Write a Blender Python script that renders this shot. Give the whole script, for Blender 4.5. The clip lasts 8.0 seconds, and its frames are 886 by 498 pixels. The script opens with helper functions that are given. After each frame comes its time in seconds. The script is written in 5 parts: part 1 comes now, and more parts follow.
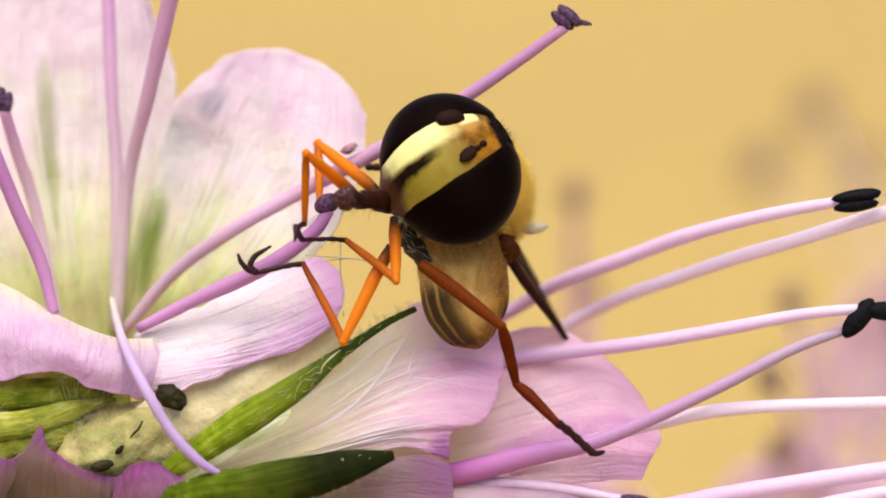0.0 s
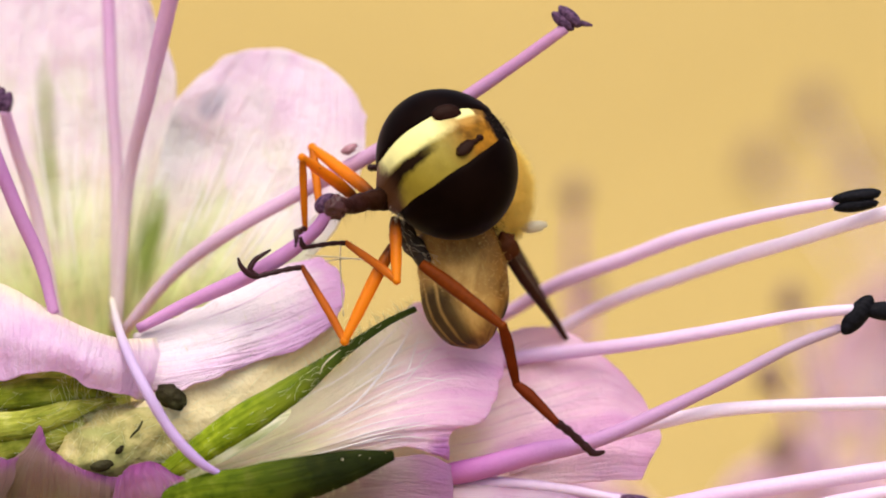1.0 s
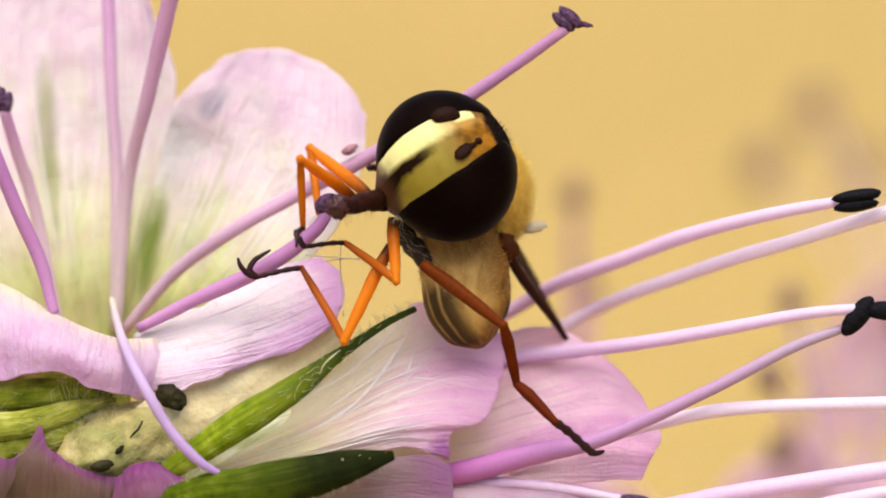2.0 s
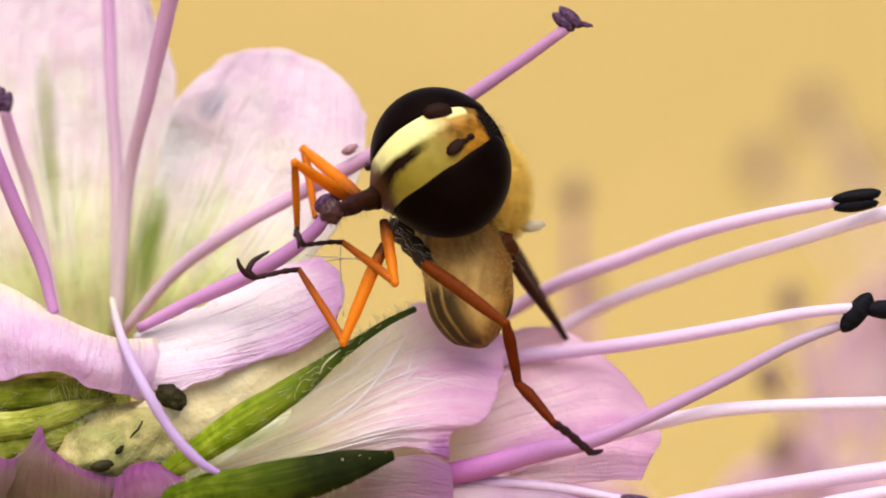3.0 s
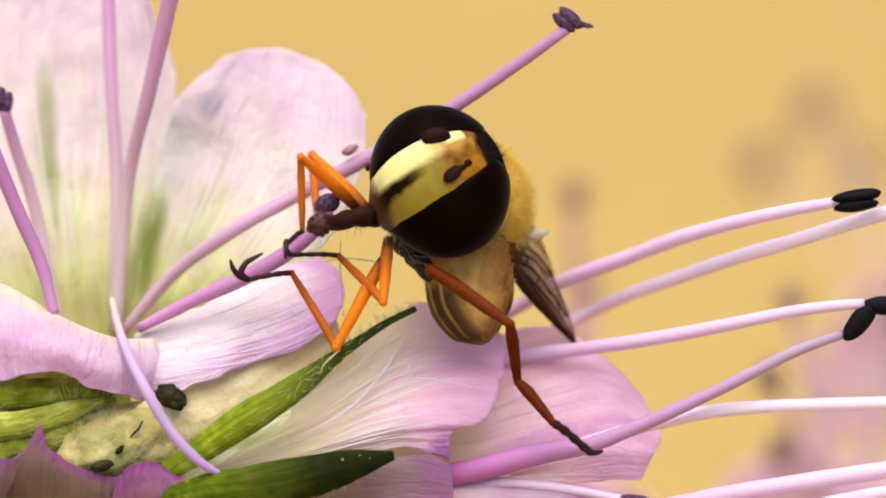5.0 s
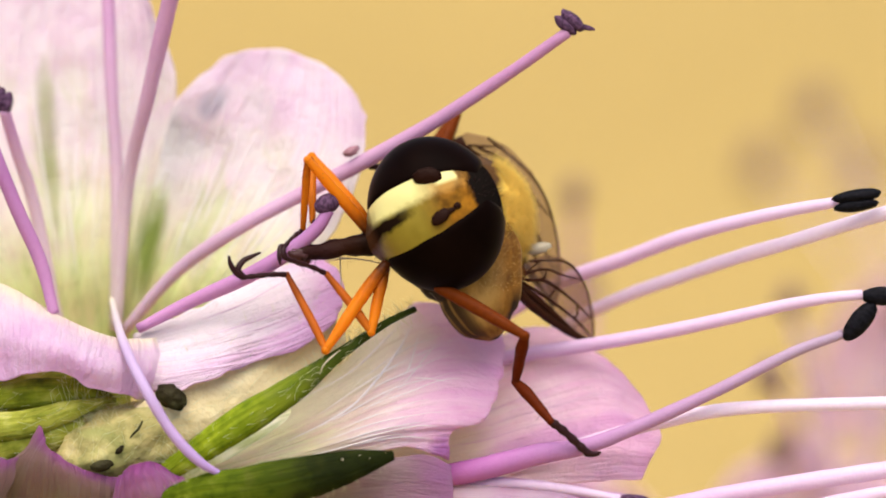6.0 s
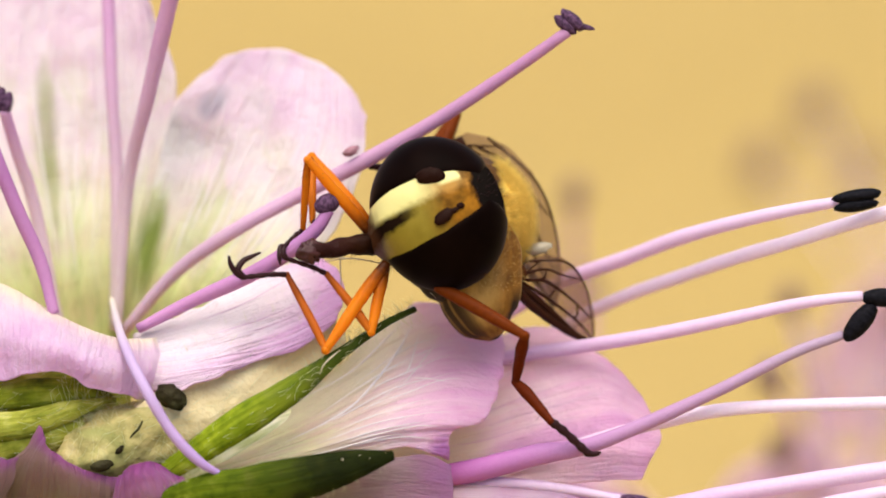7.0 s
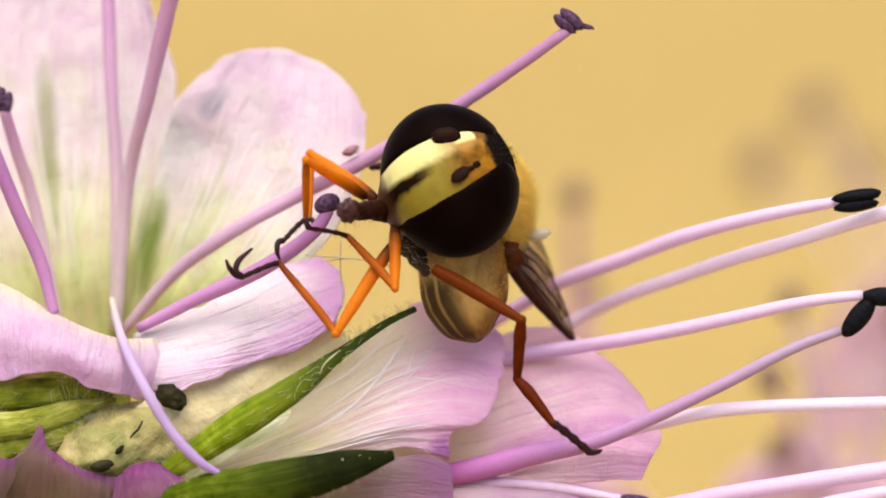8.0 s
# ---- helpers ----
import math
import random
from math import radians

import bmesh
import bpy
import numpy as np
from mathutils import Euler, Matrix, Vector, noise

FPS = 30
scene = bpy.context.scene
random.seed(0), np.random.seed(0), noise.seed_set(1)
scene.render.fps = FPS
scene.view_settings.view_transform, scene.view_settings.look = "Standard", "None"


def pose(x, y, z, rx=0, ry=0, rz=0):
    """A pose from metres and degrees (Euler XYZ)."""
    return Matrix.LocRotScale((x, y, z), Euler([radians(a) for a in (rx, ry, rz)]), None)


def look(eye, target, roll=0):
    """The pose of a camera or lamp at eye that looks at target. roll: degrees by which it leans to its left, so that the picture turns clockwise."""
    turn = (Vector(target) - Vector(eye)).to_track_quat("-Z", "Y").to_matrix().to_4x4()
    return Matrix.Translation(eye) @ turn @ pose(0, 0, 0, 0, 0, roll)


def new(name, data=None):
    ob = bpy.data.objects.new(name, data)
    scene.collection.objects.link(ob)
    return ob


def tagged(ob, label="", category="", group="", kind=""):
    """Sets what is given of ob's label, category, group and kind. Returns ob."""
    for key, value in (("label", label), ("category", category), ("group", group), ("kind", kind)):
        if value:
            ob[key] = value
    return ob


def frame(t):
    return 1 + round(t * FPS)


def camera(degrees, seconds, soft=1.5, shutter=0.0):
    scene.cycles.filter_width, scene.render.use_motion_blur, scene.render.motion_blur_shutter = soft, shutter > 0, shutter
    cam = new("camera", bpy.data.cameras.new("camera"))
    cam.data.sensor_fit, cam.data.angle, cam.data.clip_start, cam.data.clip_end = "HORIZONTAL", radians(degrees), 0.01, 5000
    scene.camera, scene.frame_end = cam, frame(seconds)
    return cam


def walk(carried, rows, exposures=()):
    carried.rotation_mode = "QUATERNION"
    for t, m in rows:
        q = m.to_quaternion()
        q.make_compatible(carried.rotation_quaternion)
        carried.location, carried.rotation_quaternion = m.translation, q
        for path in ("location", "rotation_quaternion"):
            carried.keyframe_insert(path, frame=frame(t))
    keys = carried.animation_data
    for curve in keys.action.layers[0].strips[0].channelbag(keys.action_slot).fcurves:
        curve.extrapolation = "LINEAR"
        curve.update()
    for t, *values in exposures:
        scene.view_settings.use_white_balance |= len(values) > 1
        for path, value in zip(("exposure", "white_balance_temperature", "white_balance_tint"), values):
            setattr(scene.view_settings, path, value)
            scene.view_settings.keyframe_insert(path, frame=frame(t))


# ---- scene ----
from mathutils import bvhtree

# The camera stands still, a hand's width from the flower, and looks down a little.
LEAN = radians(20)
RIGHT = Vector((1, 0, 0))
AWAY = Vector((0, math.cos(LEAN), -math.sin(LEAN)))
UP = Vector((0, math.sin(LEAN), math.cos(LEAN)))
HEART = Vector((0, 0, 0.45))          # the middle of the sharp plane, 45 cm above the ground
REACH = 0.1                           # from the lens to the sharp plane
EYE = HEART - AWAY * REACH
MM = 0.001

cam = camera(math.degrees(2 * math.atan(0.0784)), 8.0, soft=1.9)
cam.data.dof.use_dof = True
cam.data.dof.focus_distance = REACH
cam.data.dof.aperture_fstop = 88
walk(cam, [(0.0, look(EYE, HEART)), (8.0, look(EYE, HEART))], exposures=[(0.0, 0.45), (8.0, 0.45)])

# ---- daylight ----
SUN_WAY = (RIGHT * -0.06 + UP * 0.85 - AWAY * 0.52).normalized()
sun_data = bpy.data.lights.new("sun", "SUN")
sun_data.energy, sun_data.angle, sun_data.color = 3.3, radians(75.0), (1.0, 0.95, 0.84)
sun = new("sun", sun_data)
sun.matrix_world = look(HEART + SUN_WAY * 3, HEART)
world = bpy.data.worlds.new("sky")
scene.world = world
world.use_nodes = True
sky = world.node_tree.nodes.new("ShaderNodeTexSky")
sky.sky_type, sky.sun_disc = "NISHITA", False
sky.air_density, sky.dust_density, sky.ozone_density = 0.8, 3.0, 1.0
sky.sun_elevation = math.asin(SUN_WAY.z)
sky.sun_rotation = math.atan2(SUN_WAY.x, SUN_WAY.y)
world.node_tree.links.new(sky.outputs[0], world.node_tree.nodes["Background"].inputs[0])
world.node_tree.nodes["Background"].inputs[1].default_value = 0.145


def place(u, v, d=0.0):
    """A point by its way across and down (hundredths of a millimetre in the sharp plane) and d millimetres behind that plane."""
    far = REACH + d * MM
    return EYE + far * (AWAY + RIGHT * ((u - 784) / 1e4) + UP * ((441 - v) / 1e4))


def turned(right, up, near):
    """A direction from its shares to the right, upwards and nearer."""
    return RIGHT * right + UP * up - AWAY * near


# ---- materials ----
class Shade:
    """A node material with short ways to wire it."""

    def __init__(self, name, rough=0.5, metal=0.0, spec=0.5):
        self.mat = bpy.data.materials.new(name)
        self.mat.use_nodes = True
        self.nt = self.mat.node_tree
        self.bsdf = self.nt.nodes["Principled BSDF"]
        self.bsdf.inputs["Roughness"].default_value = rough
        self.bsdf.inputs["Metallic"].default_value = metal
        self.bsdf.inputs["Specular IOR Level"].default_value = spec
        self.out = self.nt.nodes["Material Output"]
        self.tc = self.nt.nodes.new("ShaderNodeTexCoord")

    def node(self, kind, **values):
        n = self.nt.nodes.new(kind)
        for k, val in values.items():
            n.inputs[k.replace("_", " ")].default_value = val
        return n

    def link(self, a, b):
        self.nt.links.new(a, b)

    def noise(self, scale, detail=3.0, coord="Object", rough=0.55, stretch=None, distort=0.0):
        n = self.node("ShaderNodeTexNoise", Scale=scale, Detail=detail, Roughness=rough, Distortion=distort)
        src = self.tc.outputs[coord]
        if stretch:
            m = self.node("ShaderNodeMapping")
            m.inputs["Scale"].default_value = stretch
            self.link(src, m.inputs["Vector"])
            src = m.outputs[0]
        self.link(src, n.inputs["Vector"])
        return n.outputs["Fac"]

    def ramp(self, fac, stops, smooth=False):
        r = self.nt.nodes.new("ShaderNodeValToRGB")
        if smooth:
            r.color_ramp.interpolation = "EASE"
        el = r.color_ramp.elements
        el.remove(el[1])
        for i, (p, c) in enumerate(stops):
            e = el[0] if i == 0 else el.new(p)
            e.position = p
            e.color = (c, c, c, 1) if isinstance(c, (int, float)) else (*c, 1)
        self.link(fac, r.inputs[0])
        return r.outputs[0]

    def mix(self, fac, a, b, mode="MIX"):
        m = self.nt.nodes.new("ShaderNodeMix")
        m.data_type, m.blend_type = "RGBA", mode
        for val, i in ((fac, 0), (a, 6), (b, 7)):
            if isinstance(val, (int, float)):
                m.inputs[i].default_value = val
            elif isinstance(val, tuple):
                m.inputs[i].default_value = (*val, 1)
            else:
                self.link(val, m.inputs[i])
        return m.outputs[2]

    def math(self, op, a, b=0.0):
        m = self.nt.nodes.new("ShaderNodeMath")
        m.operation = op
        for val, i in ((a, 0), (b, 1)):
            if isinstance(val, (int, float)):
                m.inputs[i].default_value = val
            else:
                self.link(val, m.inputs[i])
        return m.outputs[0]

    def axes(self, coord="Object"):
        s = self.nt.nodes.new("ShaderNodeSeparateXYZ")
        self.link(self.tc.outputs[coord], s.inputs[0])
        return s.outputs

    def bump(self, height, dist, strength=1.0):
        b = self.node("ShaderNodeBump", Strength=strength, Distance=dist)
        self.link(height, b.inputs["Height"])
        self.link(b.outputs[0], self.bsdf.inputs["Normal"])
        return b.outputs[0]

    def colour(self, c):
        if isinstance(c, tuple):
            self.bsdf.inputs["Base Color"].default_value = (*c, 1)
        else:
            self.link(c, self.bsdf.inputs["Base Color"])
        return self

    def leaky(self, c, share, normal=None):
        """Lets a share of the light through, as thin living tissue does."""
        t = self.nt.nodes.new("ShaderNodeBsdfTranslucent")
        if isinstance(c, tuple):
            t.inputs[0].default_value = (*c, 1)
        else:
            self.link(c, t.inputs[0])
        if normal:
            self.link(normal, t.inputs["Normal"])
        m = self.nt.nodes.new("ShaderNodeMixShader")
        m.inputs[0].default_value = share
        self.link(self.bsdf.outputs[0], m.inputs[1])
        self.link(t.outputs[0], m.inputs[2])
        self.link(m.outputs[0], self.out.inputs[0])
        return self


def petal_shade(name, throat, pale, rim, share=0.5, reach=(0.12, 0.42, 0.95), tint=(0.88, 0.58, 0.86), stain=0.0, blotch=0.7, lines=(15, 3.2, 1), wander=2.4, marks=(), relief=0.00012, fine_share=0.3, line_share=0.7):
    s = Shade(name, rough=0.5, spec=0.15)
    v = s.axes("UV")[1]
    wob = s.noise(3.0, 3, "UV")
    along = s.math("ADD", v, s.math("MULTIPLY", s.math("SUBTRACT", wob, 0.5), 0.34))
    base = s.ramp(along, [(reach[0], throat), (reach[1], pale), (reach[2], rim)])
    veins = s.noise(1.0, 5, "UV", stretch=lines, distort=wander)
    fine = s.noise(1.0, 3, "UV", stretch=(lines[0] * 3.6, lines[1] * 2.4, 1), distort=wander * 0.5)
    base = s.mix(s.ramp(fine, [(0.46, 0.0), (0.62, fine_share)]), base, s.mix(0.55, base, tint, "MULTIPLY"))
    veined = s.mix(s.ramp(veins, [(0.50, 0.0), (0.545, line_share), (0.59, line_share * 0.25), (0.74, line_share * 0.7)]), base, s.mix(0.75, base, tint, "MULTIPLY"))
    blot = s.noise(1500, 4)
    col = s.mix(s.ramp(blot, [(0.40, 0.0), (0.66, blotch)]), veined, s.mix(0.7, veined, tint, "MULTIPLY"))
    if stain:
        patch = s.noise(3.4, 5, "UV", stretch=(2.2, 1.0, 1), rough=0.68, distort=0.8)
        near_throat = s.ramp(v, [(0.30, 1.0), (0.80, 0.0)])
        col = s.mix(s.math("MULTIPLY", s.ramp(patch, [(0.50, 0.0), (0.64, stain)]), near_throat), col, (0.50, 0.58, 0.18))
    u = s.axes("UV")[0]
    rag = s.math("MULTIPLY", s.math("SUBTRACT", s.noise(9.0, 4, "UV"), 0.5), 1.6)
    for mu, mv, ru, rv, much, tone in marks:
        du = s.math("DIVIDE", s.math("SUBTRACT", u, mu), ru)
        dv = s.math("DIVIDE", s.math("SUBTRACT", v, mv), rv)
        dist = s.math("ADD", s.math("ADD", s.math("MULTIPLY", du, du), s.math("MULTIPLY", dv, dv)), rag)
        col = s.mix(s.ramp(s.math("MULTIPLY", dist, 0.5), [(0.05, much), (0.75, 0.0)]), col, tone)
    s.colour(col)
    s.bsdf.inputs["Sheen Weight"].default_value = 0.15
    crinkle = s.noise(4200, 4, rough=0.62, distort=0.5)
    high = s.math("ADD", s.math("ADD", s.math("MULTIPLY", veins, 0.8), s.math("MULTIPLY", fine, 0.3)), s.math("MULTIPLY", crinkle, 0.45))
    nrm = s.bump(high, relief, 0.75)
    s.leaky(s.mix(0.3, col, (0.95, 0.88, 0.94)), share, nrm)
    return s.mat


PALE = dict(share=0.4, throat=(0.78, 0.84, 0.36), pale=(0.82, 0.77, 0.73), rim=(0.83, 0.69, 0.77), reach=(0.16, 0.46, 0.9), stain=0.75, blotch=0.5, lines=(9, 1.2, 1), wander=2.2, line_share=0.18, fine_share=0.12, relief=0.0002)
M_PETAL = petal_shade("petal_pale_back", marks=((0.33, 0.50, 0.045, 0.17, 0.75, (0.34, 0.36, 0.14)), (0.60, 0.30, 0.10, 0.16, 0.4, (0.88, 0.86, 0.52)), (0.92, 0.24, 0.07, 0.14, 0.6, (0.34, 0.42, 0.10))), **PALE)
M_PETAL_SIDE = petal_shade("petal_pale_side", marks=((0.06, 0.25, 0.09, 0.12, 0.95, (0.26, 0.34, 0.05)), (0.13, 0.74, 0.05, 0.08, 0.75, (0.44, 0.40, 0.46)), (0.05, 0.52, 0.13, 0.13, 0.5, (0.52, 0.52, 0.50)), (0.30, 0.32, 0.10, 0.10, 0.4, (0.52, 0.58, 0.24))), **PALE)
M_LIP = petal_shade("petal_lip", (0.90, 0.84, 0.66), (0.80, 0.66, 0.76), (0.75, 0.50, 0.73), reach=(0.0, 0.22, 0.95), share=0.5, tint=(0.90, 0.64, 0.88), relief=0.00016, lines=(12, 0.9, 1), wander=1.5, line_share=0.4, fine_share=0.15)
M_LIP_SIDE = petal_shade("petal_lip_side", (0.82, 0.70, 0.74), (0.84, 0.67, 0.77), (0.78, 0.47, 0.74), reach=(0.1, 0.4, 0.92), blotch=0.5, share=0.35, tint=(0.92, 0.70, 0.90), relief=0.00024, lines=(8, 1.0, 1), wander=1.6, marks=((0.22, 0.34, 0.40, 0.45, 0.85, (0.84, 0.76, 0.77)),))
M_SIDE = petal_shade("petal_side", (0.80, 0.78, 0.50), (0.90, 0.75, 0.79), (0.86, 0.55, 0.77), blotch=0.4, share=0.5, line_share=0.4, fine_share=0.15, relief=0.00026, reach=(0.10, 0.36, 0.95), lines=(13, 1.3, 1), wander=1.8, marks=((0.64, 0.55, 0.10, 0.20, 0.65, (0.62, 0.27, 0.60)), (0.60, 0.82, 0.08, 0.13, 0.55, (0.62, 0.27, 0.60)), (0.55, 0.22, 0.16, 0.12, 0.7, (0.80, 0.75, 0.64))))
M_SIDE_FRONT = petal_shade("petal_side_front", (0.80, 0.78, 0.50), (0.92, 0.76, 0.79), (0.86, 0.56, 0.76), blotch=0.35, share=0.55, line_share=0.5, fine_share=0.2, relief=0.00028, reach=(0.22, 0.52, 0.95), lines=(10, 1.0, 1), wander=1.8, marks=((0.10, 0.40, 0.22, 0.26, 0.85, (0.84, 0.80, 0.60)), (0.97, 0.95, 0.14, 0.12, 0.85, (0.48, 0.15, 0.50))))
M_FAR = petal_shade("petal_far", (0.82, 0.74, 0.50), (0.86, 0.74, 0.68), (0.86, 0.66, 0.72))
# side petal colours dimmed by more than half, shade put into the colour
M_SIDE_SHADED = petal_shade("petal_side_shaded", (0.30, 0.24, 0.14), (0.38, 0.26, 0.28), (0.44, 0.22, 0.40), reach=(0.2, 0.55, 0.9))
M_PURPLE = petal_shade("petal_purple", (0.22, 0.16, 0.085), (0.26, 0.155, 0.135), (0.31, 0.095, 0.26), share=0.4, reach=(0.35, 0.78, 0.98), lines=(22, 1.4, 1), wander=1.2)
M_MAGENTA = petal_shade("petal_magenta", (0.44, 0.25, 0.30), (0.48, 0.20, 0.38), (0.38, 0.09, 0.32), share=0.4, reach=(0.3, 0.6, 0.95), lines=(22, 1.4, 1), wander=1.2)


def filament_shade(name, a, b, start=0.05):
    s = Shade(name, rough=0.5, spec=0.2)
    v = s.axes("UV")[1]
    col = s.ramp(v, [(start, a), (max(0.85, start), b)] if start < 0.1 else [(start, a), (start + 0.22, tuple((x + 3 * y) / 4 for x, y in zip(a, b))), (0.9, b)])
    grain = s.noise(9000, 3)
    col = s.mix(s.ramp(grain, [(0.4, 0.0), (0.75, 0.35)]), col, s.mix(0.5, col, (0.85, 0.55, 0.85), "MULTIPLY"))
    s.colour(col)
    nrm = s.bump(s.noise(22000, 2), 0.00002, 0.5)
    s.leaky(s.mix(0.3, col, (0.95, 0.7, 0.95), "MULTIPLY"), 0.3, nrm)
    return s.mat


M_FIL_PALE = filament_shade("filament_pale", (0.74, 0.50, 0.72), (0.82, 0.65, 0.81))
M_FIL_WHITE = filament_shade("filament_white", (0.80, 0.63, 0.78), (0.88, 0.77, 0.86))
M_FIL_LILAC = filament_shade("filament_lilac", (0.64, 0.32, 0.57), (0.48, 0.21, 0.45))
M_FIL_PERCH = filament_shade("filament_perch", (0.56, 0.16, 0.50), (0.50, 0.37, 0.49))
M_FIL_TALL = filament_shade("filament_tall", (0.74, 0.54, 0.66), (0.54, 0.27, 0.46))
M_FIL_SOFT = filament_shade("filament_soft", (0.80, 0.67, 0.67), (0.65, 0.37, 0.57))
M_FIL_NEAR = filament_shade("style_lavender", (0.80, 0.78, 0.62), (0.52, 0.34, 0.66), 0.16)


def anther_shade(name, a, b):
    s = Shade(name, rough=0.6, spec=0.06)
    n = s.noise(14000, 4)
    s.colour(s.ramp(n, [(0.35, a), (0.75, b)]))
    s.bump(n, 0.000025, 0.7)
    return s.mat


M_ANTHER = anther_shade("anther_black", (0.002, 0.002, 0.003), (0.010, 0.009, 0.013))
# far anthers, black lightened to brown so the colour carries the distant haze
M_ANTHER_FAR = anther_shade("anther_hazed", (0.17, 0.10, 0.08), (0.30, 0.20, 0.15))
M_ANTHER_PURPLE = anther_shade("anther_purple", (0.035, 0.016, 0.036), (0.15, 0.075, 0.14))


def green_shade(name, a, b, c, share=0.2, tip=None, mottle=None, knobby=False):
    s = Shade(name, rough=0.6, spec=0.05)
    n = s.noise(2500, 4)
    fine = s.noise(1.0, 4, "UV", stretch=(34, 5, 1), distort=0.6)
    col = s.ramp(n, [(0.3, a), (0.55, b), (0.8, c)])
    col = s.mix(s.ramp(fine, [(0.42, 0.0), (0.62, 0.8)]), col, s.mix(0.8, col, (0.45, 0.55, 0.25), "MULTIPLY"))
    if mottle:
        col = s.mix(s.ramp(s.noise(900, 5, distort=1.2), [(0.40, 0.0), (0.66, 0.85)]), col, mottle)
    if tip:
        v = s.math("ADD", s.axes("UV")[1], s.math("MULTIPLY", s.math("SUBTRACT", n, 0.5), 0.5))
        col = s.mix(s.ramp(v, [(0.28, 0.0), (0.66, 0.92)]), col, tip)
    s.colour(col)
    nrm = s.bump(s.noise(3600, 4), 0.00012, 0.9) if knobby else s.bump(fine, 0.00005, 0.8)
    s.leaky(s.mix(0.4, col, (0.8, 1.0, 0.3), "MULTIPLY"), share, nrm)
    return s.mat


M_GREEN = green_shade("sepal_green", (0.20, 0.25, 0.015), (0.50, 0.53, 0.05), (0.74, 0.73, 0.23), 0.25)
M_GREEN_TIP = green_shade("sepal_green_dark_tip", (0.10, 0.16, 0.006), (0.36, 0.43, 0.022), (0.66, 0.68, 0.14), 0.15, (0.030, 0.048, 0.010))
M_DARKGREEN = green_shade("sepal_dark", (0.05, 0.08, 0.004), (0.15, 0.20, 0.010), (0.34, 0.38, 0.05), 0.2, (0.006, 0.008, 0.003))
M_LEAF = green_shade("leaf_olive", (0.17, 0.19, 0.018), (0.43, 0.43, 0.065), (0.66, 0.62, 0.22), 0.15)
M_DOWN = green_shade("bud_downy", (0.24, 0.22, 0.07), (0.58, 0.47, 0.20), (0.82, 0.68, 0.38), 0.12, mottle=(0.30, 0.31, 0.10), knobby=True)
M_CREAM = green_shade("bud_cream", (0.86, 0.68, 0.40), (0.92, 0.77, 0.49), (0.95, 0.85, 0.60), 0.15, mottle=(0.84, 0.69, 0.37), knobby=True)
M_MOSS = green_shade("sepal_moss", (0.07, 0.09, 0.006), (0.25, 0.28, 0.022), (0.46, 0.46, 0.10), 0.15)
M_TUBE = green_shade("tube_cream", (0.72, 0.70, 0.40), (0.86, 0.82, 0.62), (0.92, 0.88, 0.76), 0.4)
M_TIP = green_shade("tip_dark", (0.012, 0.011, 0.005), (0.045, 0.042, 0.018), (0.11, 0.10, 0.045), 0.05, mottle=(0.020, 0.014, 0.007), knobby=True)


def plain(name, c, rough=0.5, spec=0.4, share=0.0, grain=12000.0, deep=0.00002, vary=0.35):
    s = Shade(name, rough=rough, spec=spec)
    n = s.noise(grain, 3)
    col = s.mix(s.ramp(n, [(0.3, vary), (0.75, 0.0)]), c, tuple(x * 0.55 for x in c))
    s.colour(col)
    nrm = s.bump(n, deep, 0.6)
    if share:
        s.leaky(col, share, nrm)
    return s.mat


M_HAIR = plain("plant_hair", (0.82, 0.82, 0.54), 0.5, 0.2, 0.6)
M_LEG_RED = plain("leg_rust", (0.115, 0.016, 0.002), 0.4, 0.04, 0.15, 9000, vary=0.6)
M_LEG_MID = plain("leg_amber", (0.17, 0.032, 0.003), 0.4, 0.05, 0.22, 9000, vary=0.6)


def thigh_shade():
    """Orange, brown where it leaves the body and a little at the knee."""
    s = Shade("thigh_orange", rough=0.4, spec=0.15)
    n = s.noise(7000, 3)
    along = s.math("ADD", s.math("MULTIPLY", s.axes()[0], 1000.0), s.math("MULTIPLY", s.math("SUBTRACT", n, 0.5), 0.35))
    col = s.ramp(along, [(0.12, (0.09, 0.022, 0.004)), (0.42, (0.48, 0.12, 0.005)), (0.75, (0.78, 0.22, 0.007)), (0.98, (0.84, 0.26, 0.008))])
    s.colour(col)
    nrm = s.bump(n, 0.00002, 0.6)
    s.leaky(col, 0.45, nrm)
    return s.mat


M_THIGH = thigh_shade()


def shin_shade(name, knee, middle, foot, share):
    """Red-brown at the knee, orange along the middle, brown towards the foot."""
    s = Shade(name, rough=0.4, spec=0.12)
    n = s.noise(7000, 3)
    along = s.math("ADD", s.math("MULTIPLY", s.axes()[0], 650.0), s.math("MULTIPLY", s.math("SUBTRACT", n, 0.5), 0.25))
    col = s.ramp(along, [(0.02, knee), (0.25, middle), (0.60, middle), (0.98, foot)])
    s.colour(col)
    nrm = s.bump(n, 0.00002, 0.6)
    s.leaky(col, share, nrm)
    return s.mat


M_LEG = shin_shade("leg_orange", (0.40, 0.085, 0.004), (0.64, 0.175, 0.006), (0.50, 0.125, 0.006), 0.38)
M_SHIN = shin_shade("shin_russet", (0.62, 0.16, 0.008), (0.50, 0.115, 0.007), (0.26, 0.050, 0.005), 0.35)
M_FOOT = plain("foot_dark", (0.026, 0.007, 0.008), 0.4, 0.15)


